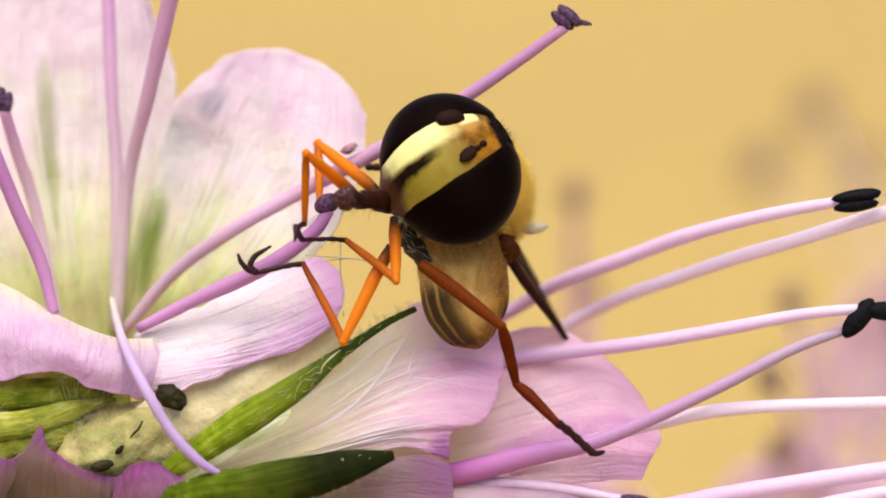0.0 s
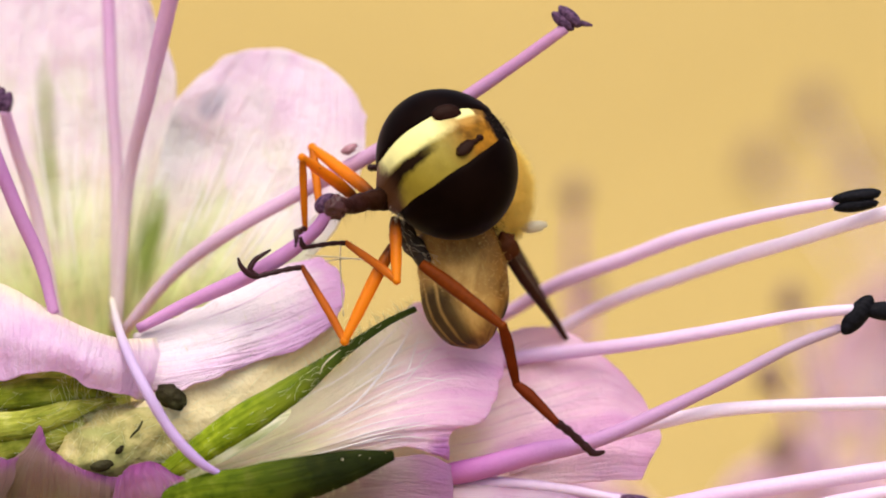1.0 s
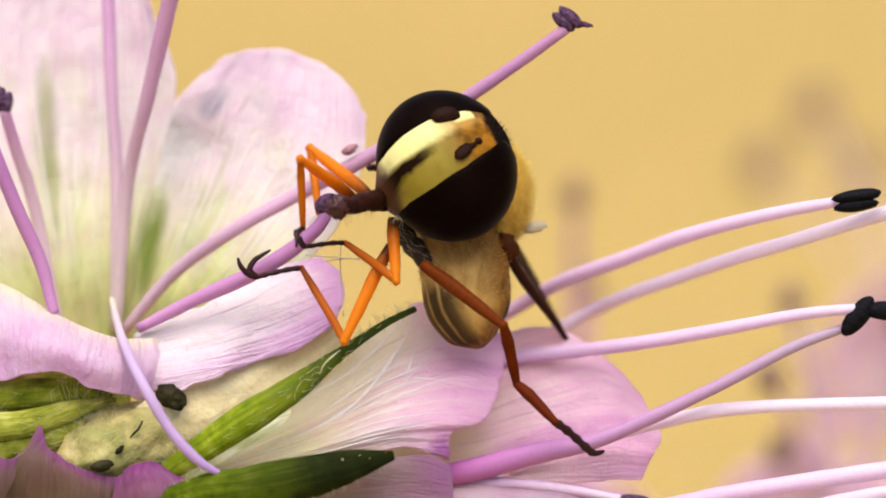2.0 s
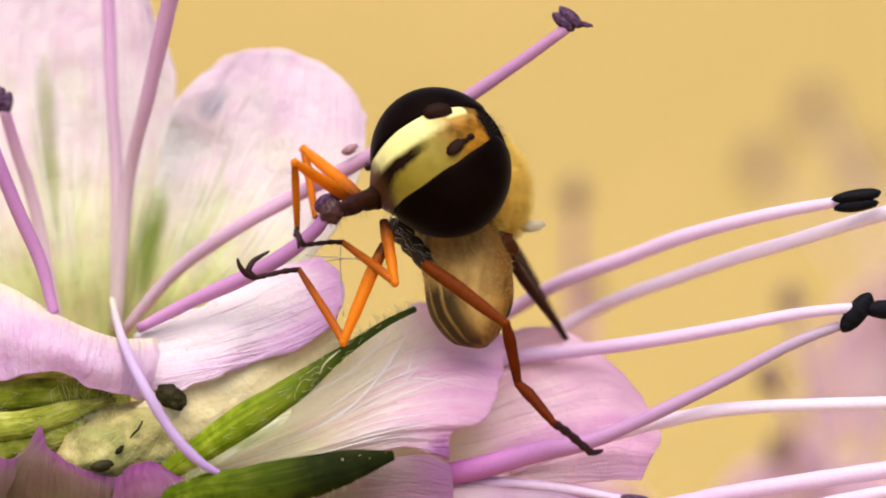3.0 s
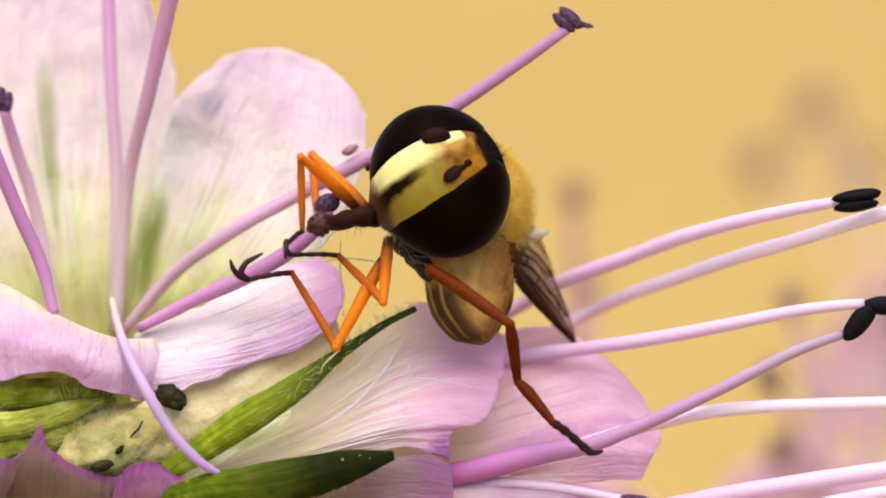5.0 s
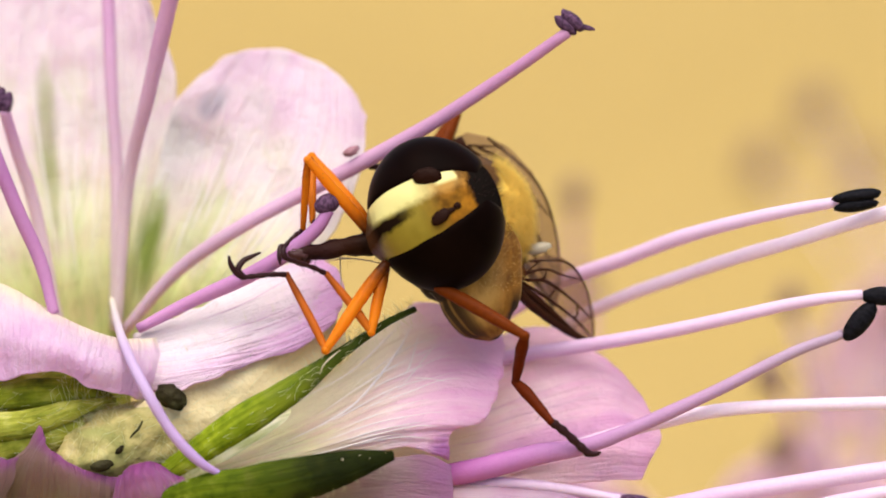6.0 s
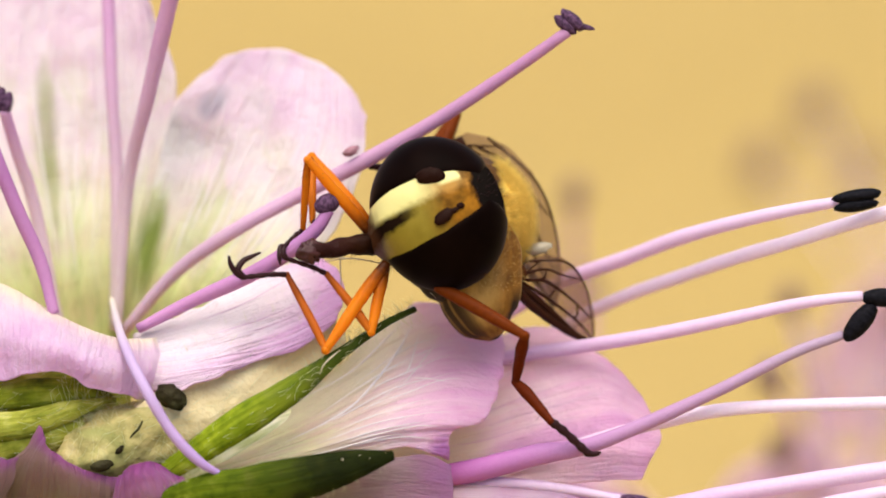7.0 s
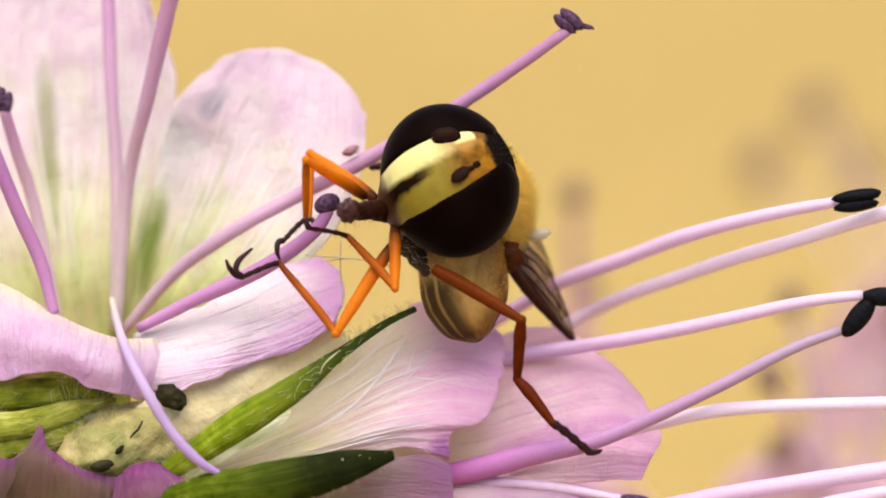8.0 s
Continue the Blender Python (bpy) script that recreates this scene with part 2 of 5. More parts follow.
def snout_shade():
    s = Shade("snout_brown_mauve", rough=0.5, spec=0.06)
    x = s.axes()[0]
    n = s.noise(6000, 4)
    along = s.math("ADD", s.math("MULTIPLY", x, 1000.0), s.math("MULTIPLY", s.math("SUBTRACT", n, 0.5), 0.5))
    s.colour(s.ramp(along, [(0.15, (0.010, 0.003, 0.001)), (0.55, (0.022, 0.006, 0.002)), (0.95, (0.024, 0.007, 0.006))]))
    s.bump(n, 0.00006, 0.8)
    return s.mat


M_SNOUT_TIP = snout_shade()
M_TONGUE = plain("tongue_brown", (0.060, 0.018, 0.018), 0.4, 0.25, 0.0, 9000, vary=0.8)
M_WITHER = plain("withered_scale", (0.36, 0.17, 0.20), 0.6)
M_JOINT = plain("joint_brown", (0.070, 0.018, 0.004), 0.5, 0.05, 0.0, 7000, vary=0.8)
M_ANTENNA = plain("antenna_brown", (0.014, 0.0035, 0.0012), 0.5, 0.05)
M_FUZZ = plain("fuzz_golden", (0.98, 0.73, 0.17), 0.5, 0.2, 0.35)
M_FUZZ_PALE = plain("fuzz_cream", (0.74, 0.52, 0.18), 0.5, 0.3, 0.4)
M_SCALE = plain("calypter_white", (0.70, 0.62, 0.46), 0.5, 0.3, 0.4)
M_COXA = plain("coxa_grey", (0.035, 0.022, 0.014), 0.5, 0.2)


def eye_shade(name, a, b, rough):
    s = Shade(name, rough=rough, spec=0.012)
    s.bsdf.inputs["Sheen Weight"].default_value = 0.10
    s.bsdf.inputs["Sheen Roughness"].default_value = 0.30
    s.bsdf.inputs["Sheen Tint"].default_value = (0.62, 0.43, 0.36, 1)
    vor = s.node("ShaderNodeTexVoronoi", Scale=42000.0)
    s.link(s.tc.outputs["Object"], vor.inputs["Vector"])
    n = s.noise(1500, 2)
    s.colour(s.ramp(n, [(0.35, a), (0.7, b)]))
    s.bump(vor.outputs[0], 0.000002, 0.15)
    return s.mat


M_EYE = eye_shade("eye_brown", (0.0028, 0.0011, 0.0007), (0.0050, 0.0020, 0.0013), 0.42)


def face_shade():
    s = Shade("face_yellow", rough=0.42, spec=0.25)
    x, y, z = s.axes()[:3]
    ax = s.math("ABSOLUTE", x)
    n = s.noise(3500, 3)
    jig = s.math("MULTIPLY", s.math("SUBTRACT", n, 0.5), 0.00022)
    zz = s.math("ADD", z, jig)
    # skylight painted in: cream on the upper half (-x), shaded olive on the lower
    yellow = s.mix(n, (0.17, 0.12, 0.008), (0.27, 0.20, 0.02))
    cream = s.ramp(s.math("MULTIPLY", s.math("ADD", s.math("ADD", x, s.math("MULTIPLY", jig, 1.5)), 0.001), 1000.0), [(0.50, 0.85), (0.80, 0.7), (0.98, 0.0)])
    yellow = s.mix(cream, yellow, (0.80, 0.73, 0.30))
    # rust towards the antennae, then black at the crown
    up = s.ramp(s.math("MULTIPLY", s.math("ADD", zz, 0.0012), 1 / 0.0024), [(0.60, 0.0), (0.72, 0.45), (0.80, 0.85), (0.90, 0.85), (0.955, 0.97)])
    pale_spot = s.math("MULTIPLY", s.ramp(s.math("MULTIPLY", s.math("ADD", x, 0.0006), 1000.0), [(0.06, 0.0), (0.13, 1.0), (0.31, 1.0), (0.39, 0.0)]), s.ramp(s.math("MULTIPLY", zz, 1000.0), [(0.66, 0.0), (0.74, 1.0), (0.96, 1.0), (1.04, 0.0)]))
    up = s.math("MULTIPLY", up, s.math("SUBTRACT", 1.0, pale_spot))
    col = s.mix(up, yellow, s.mix(s.ramp(n, [(0.35, 0.0), (0.65, 1.0)]), (0.30, 0.115, 0.010), (0.075, 0.022, 0.004)))
    crown = s.ramp(s.math("MULTIPLY", s.math("ADD", zz, 0.0012), 1 / 0.0024), [(0.922, 0.0), (0.955, 1.0)])
    col = s.mix(crown, col, (0.008, 0.006, 0.005))
    # black stripe down the middle of the face, dark mouth edge
    widen = s.math("ADD", 0.9, s.math("MULTIPLY", s.math("MAXIMUM", s.math("SUBTRACT", s.math("MULTIPLY", zz, -1000.0), 0.25), 0.0), 0.9))
    band = s.ramp(s.math("DIVIDE", s.math("MULTIPLY", s.math("ADD", ax, s.math("MULTIPLY", jig, 0.6)), 1000.0), widen), [(0.07, 1.0), (0.165, 0.0)])
    low = s.ramp(s.math("MULTIPLY", s.math("ADD", s.math("ADD", zz, jig), 0.0012), 1 / 0.0024), [(0.44, 1.0), (0.52, 0.75), (0.63, 0.0)])
    col = s.mix(s.math("MULTIPLY", band, low), col, (0.010, 0.005, 0.003))
    mouth = s.math("MULTIPLY", s.ramp(s.math("MULTIPLY", s.math("ADD", zz, 0.0014), 1000.0), [(0.42, 1.0), (0.78, 0.0)]), s.ramp(s.math("MULTIPLY", s.math("ADD", ax, jig), 1000.0), [(0.20, 1.0), (0.42, 0.0)]))
    col = s.mix(mouth, col, (0.035, 0.015, 0.008))
    lip = s.ramp(s.math("MULTIPLY", s.math("ADD", zz, 0.0014), 1000.0), [(0.38, 1.0), (0.60, 0.0)])
    col = s.mix(lip, col, (0.06, 0.024, 0.010))
    back = s.ramp(s.math("MULTIPLY", y, 1000.0), [(0.25, 0.0), (0.4, 1.0)])
    col = s.mix(back, col, (0.012, 0.009, 0.007))
    s.colour(col)
    s.link(s.math("MULTIPLY", s.math("SUBTRACT", 1.0, s.math("MAXIMUM", s.math("MAXIMUM", s.math("MAXIMUM", crown, back), up), s.math("MULTIPLY", band, low))), 0.22), s.bsdf.inputs["Specular IOR Level"])
    s.bump(s.noise(16000, 3), 0.000012, 0.5)
    return s.mat


M_FACE = face_shade()


def body_shade():
    s = Shade("thorax_skin", rough=0.5, spec=0.1)
    x, y, z = s.axes()[:3]
    n = s.noise(1800, 3)
    side = s.ramp(s.math("MULTIPLY", s.math("ADD", x, s.math("MULTIPLY", s.math("SUBTRACT", n, 0.5), 0.0005)), 1000.0), [(0.48, 0.0), (0.76, 1.0)])
    col = s.mix(side, s.mix(n, (0.04, 0.018, 0.006), (0.14, 0.06, 0.012)), s.mix(n, (0.93, 0.57, 0.07), (0.98, 0.72, 0.17)))
    s.colour(col)
    s.bump(s.noise(12000, 3), 0.00003, 0.7)
    return s.mat


M_THORAX = body_shade()


def belly_shade():
    s = Shade("belly_tan", rough=0.55, spec=0.12)
    u, v = s.axes("UV")[:2]
    n = s.noise(2200, 3)
    wob = s.math("ADD", v, s.math("MULTIPLY", s.math("SUBTRACT", n, 0.5), 0.10))
    streak = s.noise(1.0, 4, "UV", stretch=(16, 3.5, 1), distort=1.5)
    blend_n = s.ramp(s.math("ADD", s.math("MULTIPLY", n, 0.5), s.math("MULTIPLY", streak, 0.5)), [(0.36, 0.0), (0.58, 1.0)])
    tan = s.mix(blend_n, (0.085, 0.032, 0.004), (0.24, 0.105, 0.016))
    chest = s.math("MULTIPLY", s.ramp(wob, [(0.08, 0.2), (0.30, 0.9), (0.55, 0.75), (0.74, 0.10)]), s.ramp(u, [(0.10, 0.0), (0.22, 0.9), (0.60, 0.9), (0.78, 0.0)]))
    tan = s.mix(chest, tan, s.mix(blend_n, (0.38, 0.20, 0.050), (0.62, 0.39, 0.12)))
    # dark flank patch crossed by pale folds, dark hind edge
    slant = s.math("ADD", s.math("ADD", u, s.math("MULTIPLY", s.math("SUBTRACT", v, 0.6), 0.10)), s.math("MULTIPLY", s.math("SUBTRACT", n, 0.5), 0.02))
    across = s.ramp(slant, [(0.24, 0.0), (0.29, 0.85), (0.325, 0.95), (0.336, 0.25), (0.350, 0.95), (0.388, 0.95), (0.400, 0.25), (0.415, 0.9), (0.45, 0.8), (0.49, 0.3)])
    along = s.ramp(wob, [(0.26, 0.0), (0.38, 1.0), (0.78, 1.0), (0.92, 0.0)])
    col = s.mix(s.math("MULTIPLY", across, along), tan, (0.030, 0.016, 0.005))
    edge = s.math("MULTIPLY", s.ramp(u, [(0.055, 1.0), (0.10, 0.0), (0.90, 0.0), (0.94, 1.0)]), s.ramp(wob, [(0.42, 0.0), (0.55, 1.0)]))
    hem = s.math("MULTIPLY", s.ramp(wob, [(0.90, 0.0), (0.95, 1.0)]), s.ramp(u, [(0.22, 1.0), (0.30, 0.0), (0.80, 0.0), (0.85, 1.0)]))
    col = s.mix(s.math("MAXIMUM", edge, hem), col, (0.016, 0.009, 0.004))
    s.colour(col)
    s.bump(s.noise(14000, 3), 0.00002, 0.7)
    return s.mat


M_BELLY = belly_shade()


def wing_shade():
    s = Shade("wing_membrane", rough=0.45, spec=0.05)
    n = s.noise(1500, 3)
    s.colour(s.mix(n, (0.085, 0.042, 0.024), (0.26, 0.165, 0.115)))
    s.bump(s.noise(5000, 3), 0.00004, 0.5)
    t = s.nt.nodes.new("ShaderNodeBsdfTransparent")
    t.inputs[0].default_value = (0.88, 0.76, 0.68, 1)
    m = s.nt.nodes.new("ShaderNodeMixShader")
    m.inputs[0].default_value = 0.46
    s.link(s.bsdf.outputs[0], m.inputs[1])
    s.link(t.outputs[0], m.inputs[2])
    s.link(m.outputs[0], s.out.inputs[0])
    return s.mat


M_WING = wing_shade()
M_VEIN = plain("wing_vein", (0.036, 0.010, 0.004), 0.5, 0.06, vary=0.7)


def ground_shade():
    s = Shade("dry_ground", rough=0.9, spec=0.2)
    big = s.noise(1.6, 4)
    fine = s.noise(60, 5)
    col = s.ramp(big, [(0.3, (0.352, 0.238, 0.072)), (0.55, (0.395, 0.270, 0.084)), (0.75, (0.418, 0.298, 0.110))])
    col = s.mix(s.ramp(fine, [(0.4, 0.0), (0.8, 0.5)]), col, (0.24, 0.162, 0.052))
    s.colour(col)
    s.bump(fine, 0.01, 0.6)
    return s.mat


M_GROUND = ground_shade()

# ---- shapes ----
ORIGIN = {}


def spline(points, n):
    """n points along a smooth line through the given ones."""
    p = [np.array(q, float) for q in points]
    p = [2 * p[0] - p[1]] + p + [2 * p[-1] - p[-2]]
    out = []
    for i in range(n):
        f = i / (n - 1) * (len(p) - 3)
        k = min(int(f), len(p) - 4)
        f -= k
        a, b, c, e = p[k:k + 4]
        out.append(0.5 * (2 * b + (c - a) * f + (2 * a - 5 * b + 4 * c - e) * f * f + (3 * b - 3 * c + e - a) * f ** 3))
    return out


def thing(name, origin, label, category, group="", kind=""):
    ob = new(name)
    ob.location = origin
    ob.empty_display_size = 0.001
    ORIGIN[ob.name] = Vector(origin)
    return tagged(ob, label, category, group, kind)


def part(name, bm, mat, parent, label="", origin=None, smooth=True, kind=""):
    """One mesh object from a bmesh in world places, under a thing or a part."""
    origin = Vector(origin) if origin is not None else (ORIGIN[parent.name] if parent else Vector())
    bmesh.ops.translate(bm, verts=bm.verts, vec=-origin)
    bmesh.ops.recalc_face_normals(bm, faces=bm.faces)
    me = bpy.data.meshes.new(name)
    bm.to_mesh(me)
    bm.free()
    for p in me.polygons:
        p.use_smooth = smooth
    me.materials.append(mat)
    ob = new(name, me)
    ob.parent = parent
    ob.location = origin - (ORIGIN[parent.name] if parent else Vector())
    ORIGIN[ob.name] = origin
    return tagged(ob, label, kind=kind)


def uvs(bm, of):
    lay = bm.loops.layers.uv.verify()
    for f in bm.faces:
        for lp in f.loops:
            lp[lay].uv = of[lp.vert]


def tube(points, radii, sides=10, n=28, bm=None, flat=1.0, caps=True):
    """A round rod through world points; radii in millimetres, spread along it."""
    own = bm is None
    bm = bm or bmesh.new()
    pts = [Vector(q) for q in spline(points, n)]
    rad = np.interp(np.linspace(0, 1, n), np.linspace(0, 1, len(radii)), radii)
    tang = [(pts[min(i + 1, n - 1)] - pts[max(i - 1, 0)]).normalized() for i in range(n)]
    side = tang[0].cross(AWAY)
    if side.length < 0.1:
        side = tang[0].cross(UP)
    side.normalize()
    rings, of = [], {}
    for i in range(n):
        rad[i] *= 1 + 0.07 * noise.noise(pts[i] * 2600)
        side = (side - tang[i] * side.dot(tang[i])).normalized()
        other = tang[i].cross(side)
        ring = []
        for k in range(sides):
            a = 2 * math.pi * k / sides
            vert = bm.verts.new(pts[i] + (side * math.cos(a) + other * math.sin(a) * flat) * (rad[i] * MM))
            of[vert] = (k / sides, i / (n - 1))
            ring.append(vert)
        rings.append(ring)
    for a, b in zip(rings, rings[1:]):
        for k in range(sides):
            bm.faces.new((a[k], a[(k + 1) % sides], b[(k + 1) % sides], b[k]))
    if caps:
        bm.faces.new(rings[0][::-1])
        bm.faces.new(rings[-1])
    if own:
        uvs(bm, of)
    return bm


def sheet(profiles, n=60, m=52, ripple=0.05, frill=0.06, thick=0.035, seed=0.0, ridge=0.022):
    """A thin curved blade through profile lines (base to tip), laid side by side."""
    lines = [spline([place(*q) for q in prof], n) for prof in profiles]
    bm = bmesh.new()
    grid, of = [], {}
    for i in range(n):
        v = i / (n - 1)
        row = spline([ln[i] for ln in lines], m)
        out = []
        for j, q in enumerate(row):
            u = j / (m - 1)
            edge = max(0.0, max(abs(2 * u - 1), 2 * v - 1) - 0.6) / 0.4
            q = Vector(q)
            k = q * 1400
            wob = noise.noise(k + Vector((seed, 0, 0))) * ripple + math.sin(u * 46 + seed + 5 * noise.noise(k * 0.6)) * ridge * min(1.0, 0.25 + v) * (0.6 + 0.8 * noise.noise(k * 0.5 + Vector((7, 0, 0))))
            q = q + AWAY * (wob * MM)
            w = noise.noise_vector(k * 2.3 + Vector((0, seed, 0))) * (frill * edge * MM)
            q = q + RIGHT * w.x + UP * w.y
            vert = bm.verts.new(q)
            of[vert] = (u, v)
            out.append(vert)
        grid.append(out)
    for a, b in zip(grid, grid[1:]):
        for j in range(m - 1):
            bm.faces.new((a[j], a[j + 1], b[j + 1], b[j]))
    # a second skin behind the first, closed along the margin
    bm.normal_update()
    twin = [[bm.verts.new(vt.co - vt.normal * (thick * MM)) for vt in row] for row in grid]
    for row, back in zip(grid, twin):
        for vt, bt in zip(row, back):
            of[bt] = of[vt]
    for a, b in zip(twin, twin[1:]):
        for j in range(m - 1):
            bm.faces.new((b[j], b[j + 1], a[j + 1], a[j]))
    for a, b in ((grid[0], twin[0]), (grid[-1], twin[-1]), ([g[0] for g in grid], [g[0] for g in twin]), ([g[-1] for g in grid], [g[-1] for g in twin])):
        for j in range(len(a) - 1):
            bm.faces.new((a[j], a[j + 1], b[j + 1], b[j]))
    uvs(bm, of)
    return bm


def blob(centre, axes, turn=None, rough=0.0, seg=20, rings=14, groove=0.0, seed=0.0, bm=None):
    """An uneven ellipsoid; axes in millimetres along the columns of turn."""
    own = bm or bmesh.new()
    turn = turn or Matrix((RIGHT, AWAY, UP)).transposed()
    made = bmesh.ops.create_uvsphere(own, u_segments=seg, v_segments=rings, radius=1.0)["verts"]
    for vert in made:
        q = vert.co.copy()
        k = 1 + rough * noise.noise(q * 2.5 + Vector((seed, seed, 0)))
        k -= groove * math.exp(-(q.z / 0.22) ** 2)
        vert.co = Vector(centre) + turn @ Vector((q.x * axes[0], q.y * axes[1], q.z * axes[2])) * (k * MM)
    return own


def frame_to(way, up=None):
    """Axes whose x points along way."""
    x = Vector(way).normalized()
    z = Vector(up) if up is not None else -AWAY
    z = z - x * z.dot(x)
    if z.length < 1e-4:
        z = UP - x * UP.dot(x)
    z.normalize()
    return Matrix((x, z.cross(x), z)).transposed()


def hairs(roots, length, width, rng, bm=None, bend=0.5):
    """Fine tapering hairs on roots, a list of (place, way)."""
    bm = bm or bmesh.new()
    for q, way in roots:
        way = (way + Vector((rng.gauss(0, 1), rng.gauss(0, 1), rng.gauss(0, 1))) * 0.28).normalized()
        ln = length * rng.uniform(0.5, 1.25) * MM
        s = way.orthogonal().normalized() * (width * MM)
        t = way.cross(s)
        sag = Vector((rng.gauss(0, 1), rng.gauss(0, 1), rng.gauss(0, 1))) * (0.12 * bend * ln)
        a = [bm.verts.new(q + s * c + t * e) for c, e in ((1, 0), (-0.5, 0.87), (-0.5, -0.87))]
        b = [bm.verts.new(q + way * ln * 0.55 + sag + (s * c + t * e) * 0.6) for c, e in ((1, 0), (-0.5, 0.87), (-0.5, -0.87))]
        top = bm.verts.new(q + way * ln)
        for k in range(3):
            bm.faces.new((a[k], a[(k + 1) % 3], b[(k + 1) % 3], b[k]))
            bm.faces.new((b[k], b[(k + 1) % 3], top))
    return bm


def skin_roots(ob_bm, count, rng, keep=None):
    """Random places and normals on a bmesh in world places."""
    faces = [f for f in ob_bm.faces if keep is None or keep(f)]
    areas = [f.calc_area() for f in faces]
    out = []
    for f in rng.choices(faces, areas, k=count):
        a, b = rng.random(), rng.random()
        c = [vt.co for vt in f.verts]
        q = c[0].lerp(c[1], a).lerp(c[-1].lerp(c[2], a) if len(c) > 3 else c[2], b)
        out.append((q, f.normal.copy()))
    return out


def lying(bm, count, rng, flow, length, lift=0.35):
    """Long hairs combed along flow on the side that shows."""
    roots = skin_roots(bm, count, rng, lambda f: f.normal.dot(AWAY) < 0.1)
    return hairs([(q, (flow + nrm * lift + RIGHT * rng.gauss(0, 0.3) + UP * rng.gauss(0, 0.3)).normalized()) for q, nrm in roots], length, 0.0045, rng, bend=1.2)


# ---- ground ----
bm = bmesh.new()
bmesh.ops.create_grid(bm, x_segments=60, y_segments=60, size=1.0)
for vert in bm.verts:
    r = max(abs(vert.co.x), abs(vert.co.y))
    k = 3 + 900 * r ** 3
    vert.co = Vector((vert.co.x * k, vert.co.y * k, 0))
    vert.co.z = 0.03 * noise.noise(vert.co * 0.9) * min(1, r * 3)
ground = part("ground", bm, M_GROUND, None)
tagged(ground, "dry sandy yellow ground far behind the flowers", "ground", kind="structure")


# ---- flowers ----
def stamen(owner, points, radii, fil_mat, anther=None, label="", n=34, lobes=2):
    """A filament rod with its anther: (centre, axes, way, material)."""
    pts = [place(*q) for q in points]
    fil = part("stamen", tube(pts, radii, n=n), fil_mat, owner, label, origin=pts[0])
    if anther:
        c, axes, way, mat = anther
        turn = frame_to(RIGHT * way[0] - UP * way[1] + AWAY * (way[2] if len(way) > 2 else 0))
        if lobes == 2:
            off = turn @ Vector((0.0, axes[1] * 0.5 * MM, 0.0))
            bm = blob(place(*c) + off, (axes[0], axes[1] * 0.78, axes[2]), turn, rough=0.14, seed=c[0] * 0.1)
            blob(place(*c) - off + turn @ Vector((-0.04 * MM, 0, 0)), (axes[0] * 0.92, axes[1] * 0.72, axes[2] * 0.9), turn, rough=0.14, seed=c[1] * 0.1, bm=bm)
        else:
            bm = blob(place(*c), axes, turn, rough=0.06, seed=c[0] * 0.1)
        part("anther", bm, mat, fil, "dark pollen sac at the tip")
    return fil


M_RIB = plain("petal_rib", (0.92, 0.86, 0.85), 0.5, 0.1, 0.3, 9000, 0.00001, 0.2)
M_RIB_LILAC = plain("petal_rib_lilac", (0.80, 0.58, 0.74), 0.5, 0.1, 0.3, 9000, 0.00001, 0.2)


def petal(bm, mat, owner, ribs=0, rib_mat=None, wide=0.015, start=0.26, n=60, m=52):
    """A blade from sheet() with fine raised ribs that fan out from its base."""
    bm.verts.ensure_lookup_table()
    ways = []
    for k in range(ribs):
        vary = noise.noise_vector(Vector((k * 5.3, ribs * 1.7, 4.1)))
        j0 = 3 + (m - 7) * min(0.98, max(0.02, (k + 0.5 + 0.8 * vary.x) / ribs))
        way = []
        for i in range(max(1, int(n * (start + 0.22 * vary.y))), int(n * (0.80 + 0.16 * vary.z)), 4):
            v = i / (n - 1)
            j = m / 2 + (j0 - m / 2) * (0.5 + 0.5 * v) + 1.3 * noise.noise(Vector((v * 5, k * 3.7, 0)))
            a, f = int(j), j - int(j)
            q = bm.verts[i * m + a].co.lerp(bm.verts[i * m + a + 1].co, f)
            way.append(q - AWAY * (wide * 0.4 * MM))
        ways.append(way)
    ob = part("petal", bm, mat, owner)
    for way in ways:
        part("rib", tube(way, (wide * 0.2, wide, wide * 0.9, wide * 0.6, wide * 0.2), sides=6, n=24), rib_mat or M_RIB, ob)
    return ob


def crest(bm, line, high=0.05, wide=0.09):
    """Raises a soft fold on a petal along a line of (u, v), and gives the way of its crest."""
    line = [Vector(q) for q in spline([Vector((u, v, 0)) for u, v in line], 18)]
    for vert in bm.verts:
        q = vert.co - EYE
        far = q.dot(AWAY)
        here = Vector((784 + q.dot(RIGHT) / far * 1e4, 441 - q.dot(UP) / far * 1e4, 0))
        k, gap = min(((k, (here - at).length / 100) for k, at in enumerate(line)), key=lambda pair: pair[1])
        vert.co -= AWAY * (high * math.sin(math.pi * (k + 0.5) / 18) * math.exp(-(gap / wide) ** 2) * MM)
    bm.normal_update()
    tree = bvhtree.BVHTree.FromBMesh(bm)
    hits = [tree.ray_cast(EYE, (place(q.x, q.y) - EYE).normalized())[0] for q in line]
    return [q for q in hits if q]


